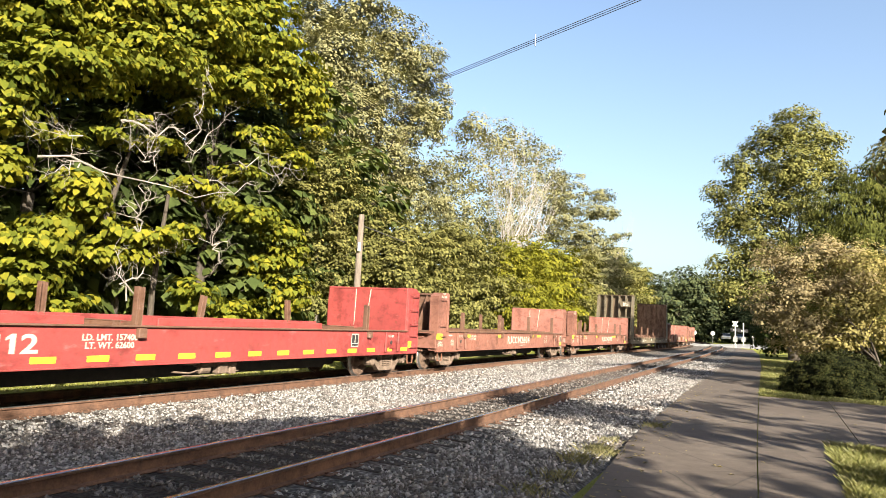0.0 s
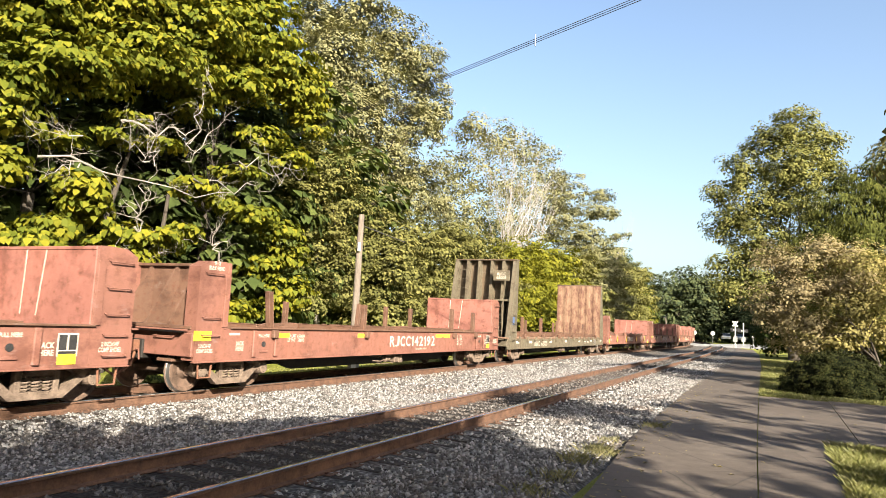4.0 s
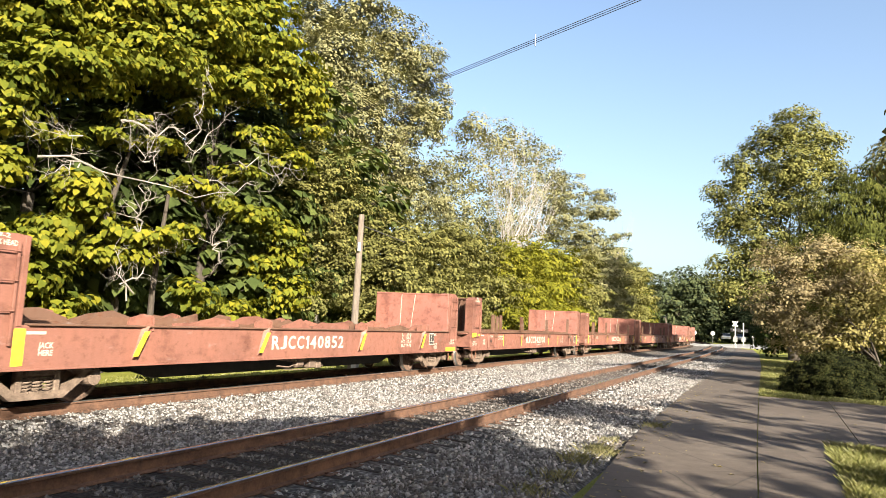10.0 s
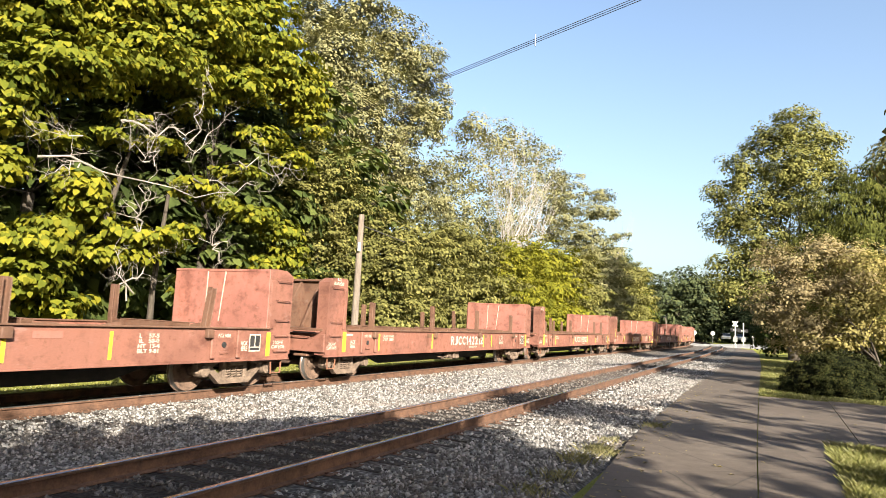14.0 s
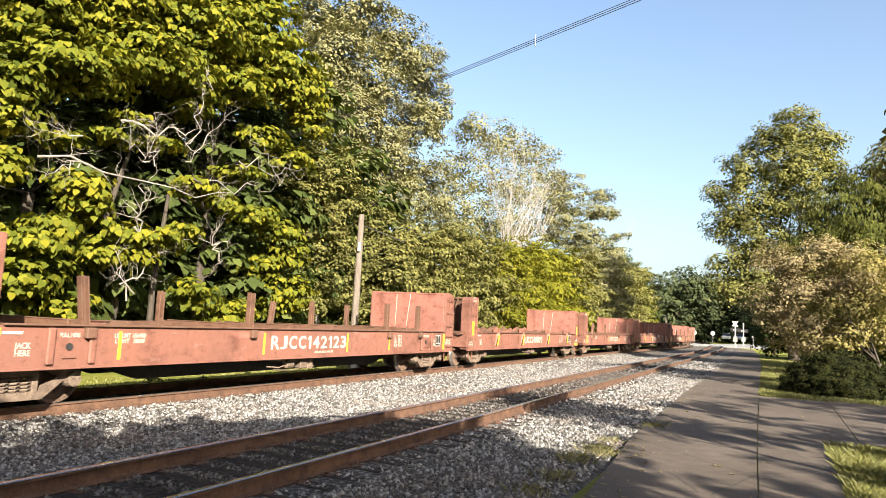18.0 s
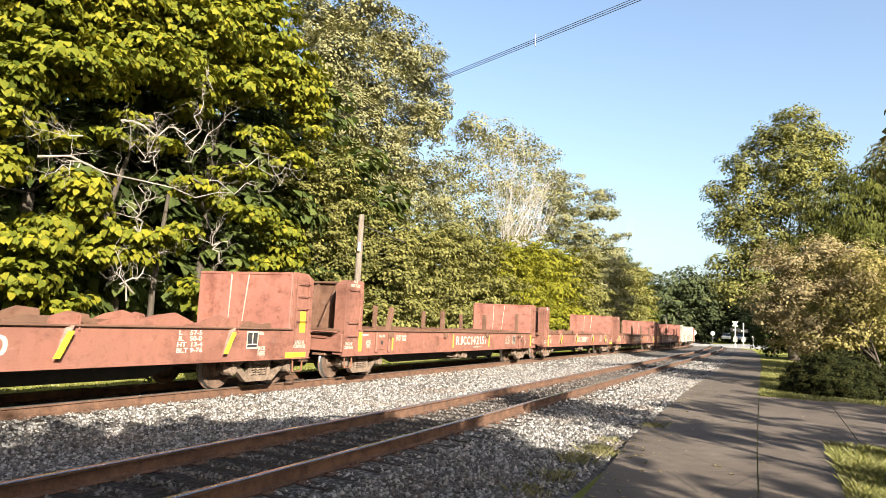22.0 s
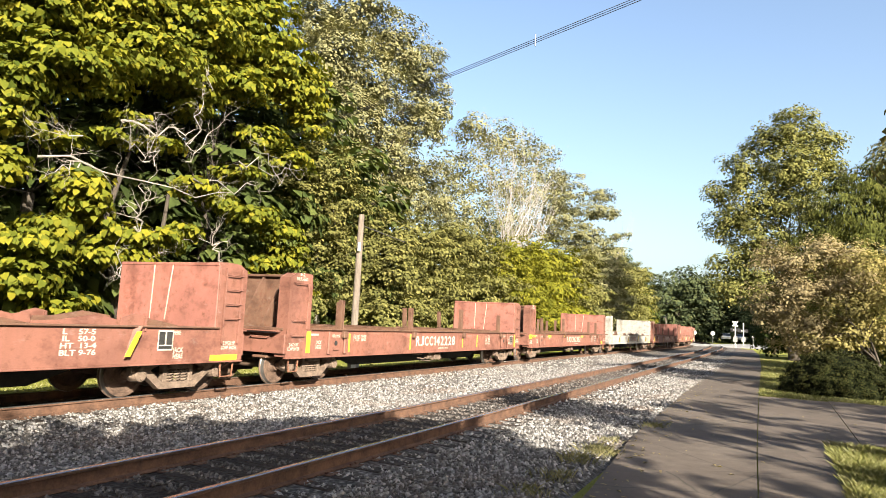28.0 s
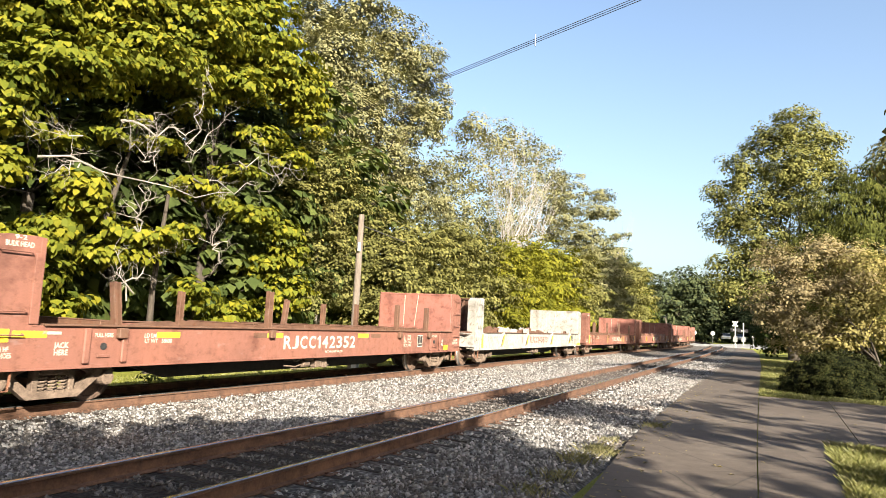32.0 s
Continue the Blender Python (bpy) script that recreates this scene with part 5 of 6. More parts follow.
def bulkhead(car, end, paint, face_paint, y_in, y_out, top, sill_top, hw=1.42, grabs=3, label="", ladder=False):
    """A steel end wall: flat inner face, deep side boxes and sloping struts on the back."""
    s = 1 if end > 0 else -1
    b = Builder()
    yi, yo = y_in, y_out
    b.box(-hw, yi, sill_top - 0.1, hw, yi + s * 0.035, top, 0.008)
    b.box(-hw, yi - s * 0.012, top - 0.05, hw, yi + s * 0.12, top + 0.012, 0.01)
    bk = part("bulkhead", b, face_paint, car, label or "faded red steel bulkhead with chalk-white streaks")
    # side boxes
    for sd in (-1, 1):
        c = Builder()
        x0, x1 = sd * (hw - 0.30), sd * (hw + 0.012)
        c.prism([(yi + s * 0.02, sill_top - 0.62), (yi + s * 0.02, top + 0.02), (yi + s * 0.20, top + 0.035), (yi + s * 0.72 * abs(yo - yi), top + 0.02), (yo, top - 0.10), (yo, sill_top - 0.62)], x0, x1)
        c.box(x1 - sd * 0.004, yi + s * 0.02, sill_top - 0.02, x1 + sd * 0.014, yi + s * 0.10, top, 0.004)
        p = part("bulkhead_side", c, paint, bk)
        zs = [sill_top + 0.22 + (top - sill_top - 0.42) * k / max(1, grabs - 1) for k in range(grabs)]
        wd = min(0.46, abs(yo - yi) * 0.55)
        if ladder:
            for yy in ((yi + yo) / 2 - wd / 2, (yi + yo) / 2 + wd / 2):
                g = Builder()
                g.box(x1, yy - 0.02, sill_top - 0.3, x1 + sd * 0.05, yy + 0.02, top - 0.08, 0.004)
                part("ladder_rail", g, paint, bk)
        else:
            g = Builder()
            g.box(x1, yi + s * 0.03, sill_top + 0.02, x1 + sd * 0.035, yi + s * 0.17, top - 0.22, 0.006)
            part("raised_strip", g, paint, bk)
            zs.append(sill_top - 0.12)
            if s > 0:
                zs.append(sill_top - 0.45)
        for zz in zs:
            g = Builder()
            grab(g, x1, (yi + yo) / 2 + (0.06 * s if not ladder else 0), zz, wd, 0.07 * sd)
            part("grab_iron", g, paint, bk)
    # back: sloping braces and top chord
    for x in (-0.75, 0.0, 0.62):
        d = Builder()
        d.prism([(yi + s * 0.03, top - 0.06), (yi + s * 0.09, top - 0.06), (yo - s * 0.03, sill_top), (yi + s * 0.03, sill_top)], x - 0.03, x + 0.03)
        part("brace", d, BROWN, bk)
    d = Builder()
    d.box(-hw + 0.1, yi + s * 0.03, sill_top - 0.03, hw - 0.1, yo + s * 0.03, sill_top + 0.03, 0.006)
    part("ledge", d, BROWN, bk)
    # chalk-white weld streaks on the inner face
    for x, a in ((-0.42, 0.02), (0.02, 0.12)):
        w = Builder()
        w.prism([(x - 0.011 + a, top - 0.03), (x + 0.011 + a, top - 0.03), (x + 0.017 + a * 0.6, top - 0.4), (x + 0.006, sill_top + 0.12), (x - 0.008, sill_top + 0.12), (x - 0.005 + a * 0.6, top - 0.4)], yi - s * 0.006, yi - s * 0.001, 1)
        part("streak", w, LETTER, bk, "white streak")
    return bk


def end_platform(car, end, y_out, sill_z0, sill_top, paint):
    s = 1 if end > 0 else -1
    b = Builder()
    b.box(-1.42, y_out - s * 0.02, sill_z0 + 0.10, 1.42, y_out + s * 0.06, sill_top - 0.1, 0.012)
    b.box(-1.3, y_out + s * 0.06, sill_top - 0.06, 1.3, y_out + s * 0.26, sill_top - 0.03, 0.006)
    e = part("end_sill", b, paint, car)
    g = Builder()
    grab(g, 0.75, y_out + s * 0.05, sill_top - 0.16, 0.5, -s * 0.09, 0.013, "x")
    grab(g, -0.75, y_out + s * 0.05, sill_top - 0.16, 0.5, -s * 0.09, 0.013, "x")
    g.tube([(-1.25, y_out + s * 0.12, 0.86), (0.2, y_out + s * 0.2, 0.8), (0.35, y_out + s * 0.3, 0.62)], 0.016, 5)
    part("end_handhold", g, paint, e)
    for x in (-1.38, 1.38):
        st = Builder()
        stirrup(st, x, y_out - s * 0.35, sill_z0 + 0.02)
        part("stirrup_step", st, RUST, car, "bent rusty steel step")


def base_car(name, label, paint, face, half=8.75, sill_top=1.27, sill_bot=0.62, top=2.55, ladder=False):
    car = thing(name, label, "freight car", group="cars of the freight train")
    rng = random.Random(len(label) * 7)
    yl, yr = -half + 0.70, half - 0.70
    for sd in (-1, 1):
        b = Builder()
        b.box(sd * 1.40, yl, sill_bot, sd * 1.43, yr, sill_top, 0.004)
        b.box(sd * 1.36, yl, sill_bot - 0.012, sd * 1.47, yr, sill_bot + 0.012, 0.004)
        ob = part("side_sill", b, paint, car)
        c = Builder()
        c.box(sd * 1.36, yl + 0.9, sill_top - 0.004, sd * 1.485, yr - 0.7, sill_top + 0.028, 0.006)
        part("sill_flange", c, BROWN, ob, "dark rusty top flange")
    b = Builder()
    b.box(-1.39, yl, 1.06, 1.39, yr, 1.12, 0.01)
    part("deck", b, PLANK, car, "dirty brown deck")
    for o in (-0.7, 0.7):
        b = Builder()
        b.box(o - 0.2, yl - 0.02, 0.6, o + 0.2, yl + 0.5, 0.66, 0.01)
        part("draft_plate", b, BROWN, car)
    end_platform(car, -1, yl, sill_bot, sill_top, paint)
    end_platform(car, 1, yr, sill_bot, sill_top, paint)
    bulkhead(car, 1, paint, face, half - 1.48, yr, top, sill_top, grabs=4 if ladder else 3, ladder=ladder)
    bulkhead(car, -1, paint, BROWN, -half + 1.53, yl, top, sill_top, grabs=3 if ladder else 2, ladder=ladder, label="brown rusty steel bulkhead with braced back")
    add_underframe(car, half, sill_top, rng)
    add_coupler(car, -1, half)
    add_coupler(car, 1, half)
    sets = add_truck(car, -half + 2.05) + add_truck(car, half - 2.05)
    return car, sets


def jack_ribs(car, y, s, paint):
    for o in (-0.32, 0.38):
        b = Builder()
        b.box(1.43, y + o - 0.06, 0.68, 1.485, y + o + 0.06, 1.24, 0.018)
        part("jack_rib", b, paint, car)
    letter(car, "PULL HERE", 1.434, y, 1.13, 0.34, 0.07)
    b = Builder()
    b.box(1.43, y - 0.12, 0.77, 1.46, y + 0.12, 0.82, 0.008)
    part("tow_lug", b, paint, car)
    c = Builder()
    c.lathe([(0.0, 0.06), (0.012, 0.06)], 14, 0, (1.43, y, 0.95))
    part("pull_hole", c, BLACK, car, "black round tow hole")


def yellow_bar(car, y, z, w, h, slant=0.0, x=1.433):
    b = Builder()
    b.prism([(y - w / 2 - slant, z - h / 2), (y + w / 2 - slant, z - h / 2), (y + w / 2 + slant, z + h / 2), (y - w / 2 + slant, z + h / 2)], x, x + 0.004)
    part("reflector", b, YELLOW, car, "yellow reflective stripe")


def data_panel(car, y, z, w=0.34, h=0.36, x=1.434):
    b = Builder()
    b.box(x, y - w / 2, z - h / 2, x + 0.003, y + w / 2, z + h / 2, 0.001)
    p = part("data_panel", b, LETTER, car, "white-bordered black data panel")
    c = Builder()
    for s in (-1, 1):
        c.box(x + 0.003, y + s * w * 0.24 - w * 0.20, z - h * 0.22, x + 0.005, y + s * w * 0.24 + w * 0.20, z + h * 0.43, 0.001)
    c.box(x + 0.003, y - w * 0.44, z - h * 0.43, x + 0.005, y + w * 0.44, z - h * 0.27, 0.001)
    part("panel_field", c, BLACK, p)


def stake(car, y, tilt, sd, h=0.62, z=1.22, parent=None):
    m = Matrix.Translation((sd * 1.33, y, z)) @ Matrix.Rotation(radians(tilt), 4, "X")
    b = Builder()
    b.box(-0.06, -0.07, 0, -0.035, 0.07, h, 0.006, m)
    b.box(-0.05, -0.07, 0, 0.06, -0.052, h, 0.004, m)
    b.box(-0.05, 0.052, 0, 0.06, 0.07, h - 0.01, 0.004, m)
    o = part("stake", b, BROWN, parent or car, "rusty brown steel stake")
    if sd > 0:
        c = Builder()
        c.box(1.43, y - 0.085, 1.08, 1.53, y + 0.085, 1.25, 0.012)
        part("stake_pocket", c, BROWN, car)


def cross_bunk(car, y, tilts, rng, z=1.12, h=0.86):
    """A steel channel across the deck with a stake at each end; a tilt of None means the stake is gone."""
    b = Builder()
    b.box(-1.2, y - 0.09, z, 1.2, y + 0.09, z + 0.10, 0.01)
    b.box(-1.0, y - 0.07, z + 0.10, 1.0, y - 0.045, z + 0.24, 0.006)
    b.box(-1.0, y - 0.08, z + 0.225, 1.0, y + 0.07, z + 0.245, 0.006)
    k = part("bunk", b, BROWN, car, "rusty steel bunk across the deck")
    for sd, tilt in zip((1, -1), tilts):
        c = Builder()
        c.prism([(sd * 0.98, z + 0.10), (sd * 1.27, z + 0.10), (sd * 1.27, z + 0.25), (sd * 1.22, z + 0.25), (sd * 0.98, z + 0.2)], y - 0.055, y - 0.03, 1)
        part("bunk_gusset", c, BROWN, k)
        if tilt is not None:
            stake(car, y, tilt, sd, h * rng.uniform(0.9, 1.08), z + 0.06, k)


def deck_load(car, rng, n, ymin, ymax, sd_list=(1, -1)):
    """Low bent plates and blocks left on the deck."""
    for i in range(n):
        y = ymin + (ymax - ymin) * (i + 0.5) / n + rng.uniform(-0.3, 0.3)
        sd = rng.choice(sd_list)
        L = rng.uniform(0.4, 0.9)
        h = rng.uniform(0.10, 0.26)
        b = Builder()
        x = sd * rng.uniform(0.6, 1.1)
        b.prism([(y - L, 1.12), (y + L, 1.12), (y + L, 1.14 + h * rng.uniform(0.4, 1)), (y + L * 0.6, 1.14 + h), (y - L * rng.uniform(0.1, 0.7), 1.14 + h * rng.uniform(0.7, 1)), (y - L, 1.14 + h * 0.4)], x - 0.03, x + 0.03)
        part("bent_plate", b, BROWN, car, "bent rusty steel plate")


def markings_common(car, half, ribbed=False, flat_marks=False, level=False, panel_y=6.93):
    """Painted notes and reflectors that most cars carry."""
    data_panel(car, 6.1 if ribbed else panel_y, 1.04 if ribbed else 0.98)
    letter(car, "JACK\nHERE", 1.434, half - 2.35 if ribbed else 6.6, 0.81 if ribbed else 0.92, 0.24, 0.20)
    letter(car, "JACK\nHERE", 1.434, -half + 1.92, 0.92, 0.24, 0.20)
    letter(car, "BULK HEAD", 1.436, -half + 1.12, 2.44, 0.42, 0.08)
    letter(car, "9-2", 1.436, -half + 1.12, 2.54, 0.18, 0.07)
    letter(car, "2 INCH HF\nCOMP SHOES", 1.436, -half + 0.96, 0.88, 0.42, 0.17)
    letter(car, "2 INCH HF\nCOMP SHOES", 1.436, half - 1.08, 0.94, 0.42, 0.17)
    if ribbed:
        if not level:
            yellow_bar(car, -half + 1.50, 0.95, 0.17, 0.54, 0, 1.434)
        else:
            yellow_bar(car, -half + 1.12, 1.42, 0.20, 0.50, 0, 1.436)
            yellow_bar(car, half - 1.02, 1.45, 0.20, 0.48, 0, 1.436)
        yellow_bar(car, half - 1.2, 0.70, 0.72, 0.11, 0, 1.436)
    elif flat_marks:
        yellow_bar(car, -half + 0.88, 1.12, 0.44, 0.19, 0, 1.436)
        yellow_bar(car, 6.93, 0.76, 0.30, 0.16, 0, 1.438)
    else:
        if level:
            yellow_bar(car, -half + 0.92, 1.17, 0.38, 0.16, 0, 1.436)
            yellow_bar(car, -half + 1.38, 1.16, 0.14, 0.12, 0, 1.436)
        else:
            yellow_bar(car, -half + 1.50, 0.98, 0.15, 0.5, 0, 1.436)
        yellow_bar(car, 7.33, 0.95, 0.12, 0.5, 0, 1.445)
    bars(car, 1.434, -half + 1.75, 1.16, [0.3], 0.045)


def stake_car(number, seed, stakes, number_y=0.6, dims=True, stripe_ys=(-5.5, -2.15, 1.8, 3.15), flat_marks=False):
    """Flat car with plain straight side sills, stakes and end bulkheads."""
    rng = random.Random(seed)
    half = 8.75
    car, sets = base_car("bulkhead_flat_car", "faded red bulkhead flat car with rusty side stakes", RED, RED_FACE)
    jack_ribs(car, -6.1, -1, RED)
    jack_ribs(car, 6.05, 1, RED)
    markings_common(car, half, False, flat_marks, seed == 4, 5.05 if seed in (8, 11) else 6.93)
    for y in stripe_ys:
        if flat_marks:
            if abs(y - number_y) < 1.7:
                y = number_y + (1.75 if y > number_y else -1.75)
            yellow_bar(car, y, 1.14, 0.52, 0.10)
        else:
            if abs(y - number_y) < 1.5:
                y = number_y + (1.5 if y > number_y else -1.5)
            yellow_bar(car, y, 0.96, 0.06, 0.46)
    for y in (-2.3, 2.4):
        b = Builder()
        b.box(1.431, y - 0.24, 1.08, 1.436, y + 0.24, 1.19, 0.001)
        part("paint_patch", b, BROWN if seed % 2 else RED_FACE, car, "rectangular patch of other paint")
    for y, near, far in stakes:
        cross_bunk(car, y, (near, far), rng)
    deck_load(car, rng, 6, -6.6, 6.8)
    car_number(car, number, number_y, 0.98, 2.95, 0.30)
    letter(car, "RETAINING VALVE", 1.434, number_y + 0.5, 0.745, 0.75, 0.055)
    if dims:
        letter(car, "L    57-5\nIL   50-0\nHT  13-4\nBLT 9-81", 1.434, 4.25, 0.99, 0.46, 0.34)
        letter(car, "LD LMT 156400\nLT WT   58600", 1.434, -half + 3.75, 1.08, 0.62, 0.17)
    return car, sets


def ribbed_car(number, seed, paint=None, face=None, number_y=0.6, label=None, letters=None):
    """Flat car with raised gussets along the sill, slanted yellow bars and torn-up side plates."""
    rng = random.Random(seed)
    half = 8.75
    paint, face = paint or RED, face or RED_FACE
    car, sets = base_car("gondola_flat_car", label or "faded red bulkhead car with gusseted sides and bent plates", paint, face, ladder=True)
    markings_common(car, half, True, level=seed == 7)
    letter(car, "PULL HERE", 1.434, half - 2.5, 1.18, 0.36, 0.07)
    for y in (-5.15, -2.0, 1.9, 5.4):
        b = Builder()
        b.add(
            [(1.43, y - 0.14, 0.72), (1.43, y - 0.06, 0.72), (1.55, y - 0.11, 0.80), (1.43, y + 0.02, 1.29), (1.43, y + 0.16, 1.29), (1.53, y + 0.10, 1.29)],
            [(0, 1, 2), (3, 5, 4), (0, 2, 5, 3), (2, 1, 4, 5), (0, 3, 4, 1)])
        p = part("gusset", b, paint, car)
        yellow_bar(p, y - 0.06, 0.99, 0.11, 0.42, 0.10, 1.545)
        for sd in (-1, 1):
            c = Builder()
            c.prism([(y - 0.25, 1.25), (y + 0.3, 1.25), (y + 0.27, 1.46), (y + 0.05, 1.50), (y - 0.22, 1.42)], sd * 1.36, sd * 1.40)
            c.box(sd * 1.30, y + 0.22, 1.2, sd * 1.46, y + 0.25, 1.44, 0.005)
            part("bracket", c, paint, car)
    for sd in (1, -1):
        y = -6.2
        while y < 6.0:
            L = rng.uniform(0.8, 2.0)
            b = Builder()
            b.prism([(y, 1.15), (y + L, 1.15), (y + L * 0.95, 1.30 + rng.uniform(0, 0.22)), (y + L * 0.6, 1.42 + rng.uniform(-0.06, 0.12)), (y + L * 0.25, 1.34 + rng.uniform(0, 0.14)), (y + 0.05, 1.28 + rng.uniform(0, 0.1))], sd * 1.24, sd * 1.27)
            part("side_plate", b, BROWN if rng.random() < 0.6 else paint, car, "bent torn steel plate")
            y += L * 0.97
    deck_load(car, rng, 8, -6, 6)
    car_number(car, number, number_y, 0.98, 2.8, 0.30, letters)
    letter(car, "L    57-5\nIL   50-0\nHT  13-4\nBLT 9-76", 1.434, 4.42, 1.02, 0.62, 0.42)
    return car, sets


def red_car():
    """The bright red car with a row of yellow squares."""
    half = 8.75
    car, sets = base_car("bulkhead_flat_car", "bright red repainted bulkhead flat car with yellow squares on its sill", BRIGHT_RED, BRIGHT_RED)
    rng = random.Random(4)
    for y in np.arange(-7.58, 7.4, 0.925):
        yellow_bar(car, float(y), 0.75, 0.40, 0.10)
    for y, near, far in ((-5.8, None, 0), (-2.2, 0, 0), (1.8, None, -8), (5.2, 0, 6)):
        cross_bunk(car, y, (near, far), rng)
    for sd, y0, y1 in ((1, -6.8, -3.2), (1, -1.75, 3.2), (-1, -6.8, 6.5)):
        b = Builder()
        b.box(sd * 1.28, y0, 1.2, sd * 1.34, y1, 1.43, 0.01)
        part("side_board", b, BRIGHT_RED, car)
    car_number(car, "5112", -4.5, 1.0, 1.05, 0.29)
    letter(car, "LD. LMT. 157400\nLT. WT. 62600", 1.434, -2.75, 1.03, 1.05, 0.24)
    data_panel(car, 4.55, 1.02, 0.34, 0.34)
    jack_ribs(car, half - 2.3, 1, BRIGHT_RED)
    yellow_bar(car, half - 1.2, 0.88, 0.2, 0.2)
    return car, sets


def centre_beam_flat():
    """The long olive flat car with high bulkheads."""
    half = 9.7
    car = thing("high_bulkhead_flat_car", "olive drab flat car with tall rusty bulkheads", "freight car", group="cars of the freight train")
    yl, yr = -half + 0.5, half - 0.5
    for sd in (-1, 1):
        b = Builder()
        b.box(sd * 1.40, yl, 0.62, sd * 1.43, yr, 1.02, 0.004)
        b.box(sd * 1.36, yl, 0.58, sd * 1.46, yr, 0.62, 0.004)
        ob = part("side_sill", b, OLIVE, car)
        for y in np.arange(-half + 1.9, half - 1.8, 1.16):
            c = Builder()
            c.box(sd * 1.43, y - 0.06, 0.90, sd * 1.53, y + 0.06, 1.10, 0.012)
            part("stake_pocket", c, OLIVE, ob)
    b = Builder()
    b.box(-1.46, yl, 1.02, 1.46, yr, 1.09, 0.01)
    part("deck", b, PLANK, car, "dark brown plank deck")
    end_platform(car, -1, yl, 0.6, 1.02, OLIVE)
    end_platform(car, 1, yr, 0.6, 1.02, OLIVE)
    top = 4.47
    for s in (-1, 1):
        yi = s * (half - 1.56)
        b = Builder()
        b.box(-1.46, yi, 1.05, 1.46, yi + s * 0.05, top - 0.03, 0.01)
        b.box(-1.48, yi - s * 0.02, top - 0.06, 1.48, yi + s * 0.34, top, 0.01)
        bk = part("bulkhead", b, WEATHERED, car, "tall rust-streaked steel bulkhead")
        c = Builder()
        nx = 72
        vs, fs = [], []
        for i in range(nx + 1):
            x = -1.45 + 2.9 * i / nx
            w = 0.016 + 0.013 * math.tanh(3.0 * math.sin(2 * math.pi * 6 * i / nx))
            vs += [(x, yi - s * w, 1.10), (x, yi - s * w, top - 0.07), (x, yi + s * 0.004, 1.10), (x, yi + s * 0.004, top - 0.07)]
        for i in range(nx):
            fs += [(4 * i, 4 * i + 4, 4 * i + 5, 4 * i + 1), (4 * i + 1, 4 * i + 5, 4 * i + 7, 4 * i + 3), (4 * i, 4 * i + 2, 4 * i + 6, 4 * i + 4)]
        c.add(vs, fs)
        part("corrugated_sheet", c, RUSTY_BOARD, bk, "tan steel sheet with dark rust streaks")
        for x in (-1.38, -0.85, -0.3, 0.3, 0.85, 1.38):
            c = Builder()
            w = 0.09 if abs(x) > 1.2 else 0.06
            c.prism([(yi + s * 0.05, 0.95), (yi + s * 0.05, top - 0.05), (yi + s * 0.32, top - 0.05), (yi + s * (1.0 if abs(x) > 1.2 else 0.55), 0.95)], x - w, x + w)
            part("brace", c, OLIVE, bk)
        for z in np.arange(1.2, 4.2, 0.40):
            g = Builder()
            grab(g, -1.05, yi + s * 0.42, float(z), 0.36, -s * 0.06, 0.012, "x")
            part("ladder_rung", g, OLIVE, bk)
        for z in (1.0, 1.35, 1.7, 2.05):
            g = Builder()
            grab(g, 1.47, yi + s * 0.45, float(z), 0.34, 0.06)
            part("grab_iron", g, OLIVE, bk)
        if s < 0:
            g = Builder()
            g.box(0.3, yi - 0.62, 2.62, 1.36, yi - 0.10, 2.70, 0.01)
            part("brake_step", g, OLIVE, bk)
            for xx in (0.62, 1.0):
                g = Builder()
                g.box(xx - 0.03, yi - 0.66, 1.1, xx + 0.03, yi - 0.60, 2.62, 0.008)
                part("step_post", g, OLIVE, bk)
            for z in (1.35, 1.7, 2.05, 2.4):
                g = Builder()
                g.tube([(0.62, yi - 0.66, z), (1.0, yi - 0.66, z)], 0.014, 5)
                part("step_rung", g, OLIVE, bk)
        if s < 0:
            c = Builder()
            c.box(0.5, yi - 0.62, 3.50, 1.25, yi - 0.58, 3.95, 0.008)
            pl = part("number_board", c, OLIVE, bk)
            o = part("lettering", text_mesh("RJCC\n62005", 0.46, 0.27), LETTER, pl, "white painted lettering")
            o.matrix_basis = Matrix.Translation((0.88, yi - 0.623, 3.72)) @ Matrix.Rotation(radians(-90), 4, "Z")
            d = Builder()
            d.box(1.475, yi - 0.62, 1.62, 1.48, yi - 0.40, 1.95, 0.002)
            part("blue_patch", d, plain("blue_patch", (0.04, 0.08, 0.2), (0.08, 0.14, 0.3), 9, 0.6), bk)
    orng = random.Random(62)
    for y in (-7.1, -4.3, -1.5, 1.3, 4.1, 6.9):
        cross_bunk(car, y, (0, 0), orng, 1.05, 0.84)
    for y in (-7.9, -6.1, -2.9, 0.0, 2.9, 5.83, 8.5):
        b = Builder()
        b.box(1.432, y - 0.21, 0.82, 1.437, y + 0.21, 0.93, 0.001)
        part("reflector", b, LETTER, car, "white reflective patch")
    car_number(car, "RJCC", -5.08, 0.80, 0.82, 0.23)
    car_number(car, "62005", -3.95, 0.80, 0.95, 0.23)
    bars(car, 1.434, 4.3, 0.84, [0.42, 0.45], 0.035, 0.05)
    bars(car, 1.434, 5.0, 0.84, [0.4, 0.42], 0.035, 0.05)
    data_panel(car, 6.85, 0.80, 0.5, 0.28)
    add_underframe(car, half, 1.0, None)
    add_coupler(car, -1, half)
    add_coupler(car, 1, half)
    return car, add_truck(car, -half + 2.3) + add_truck(car, half - 2.3)


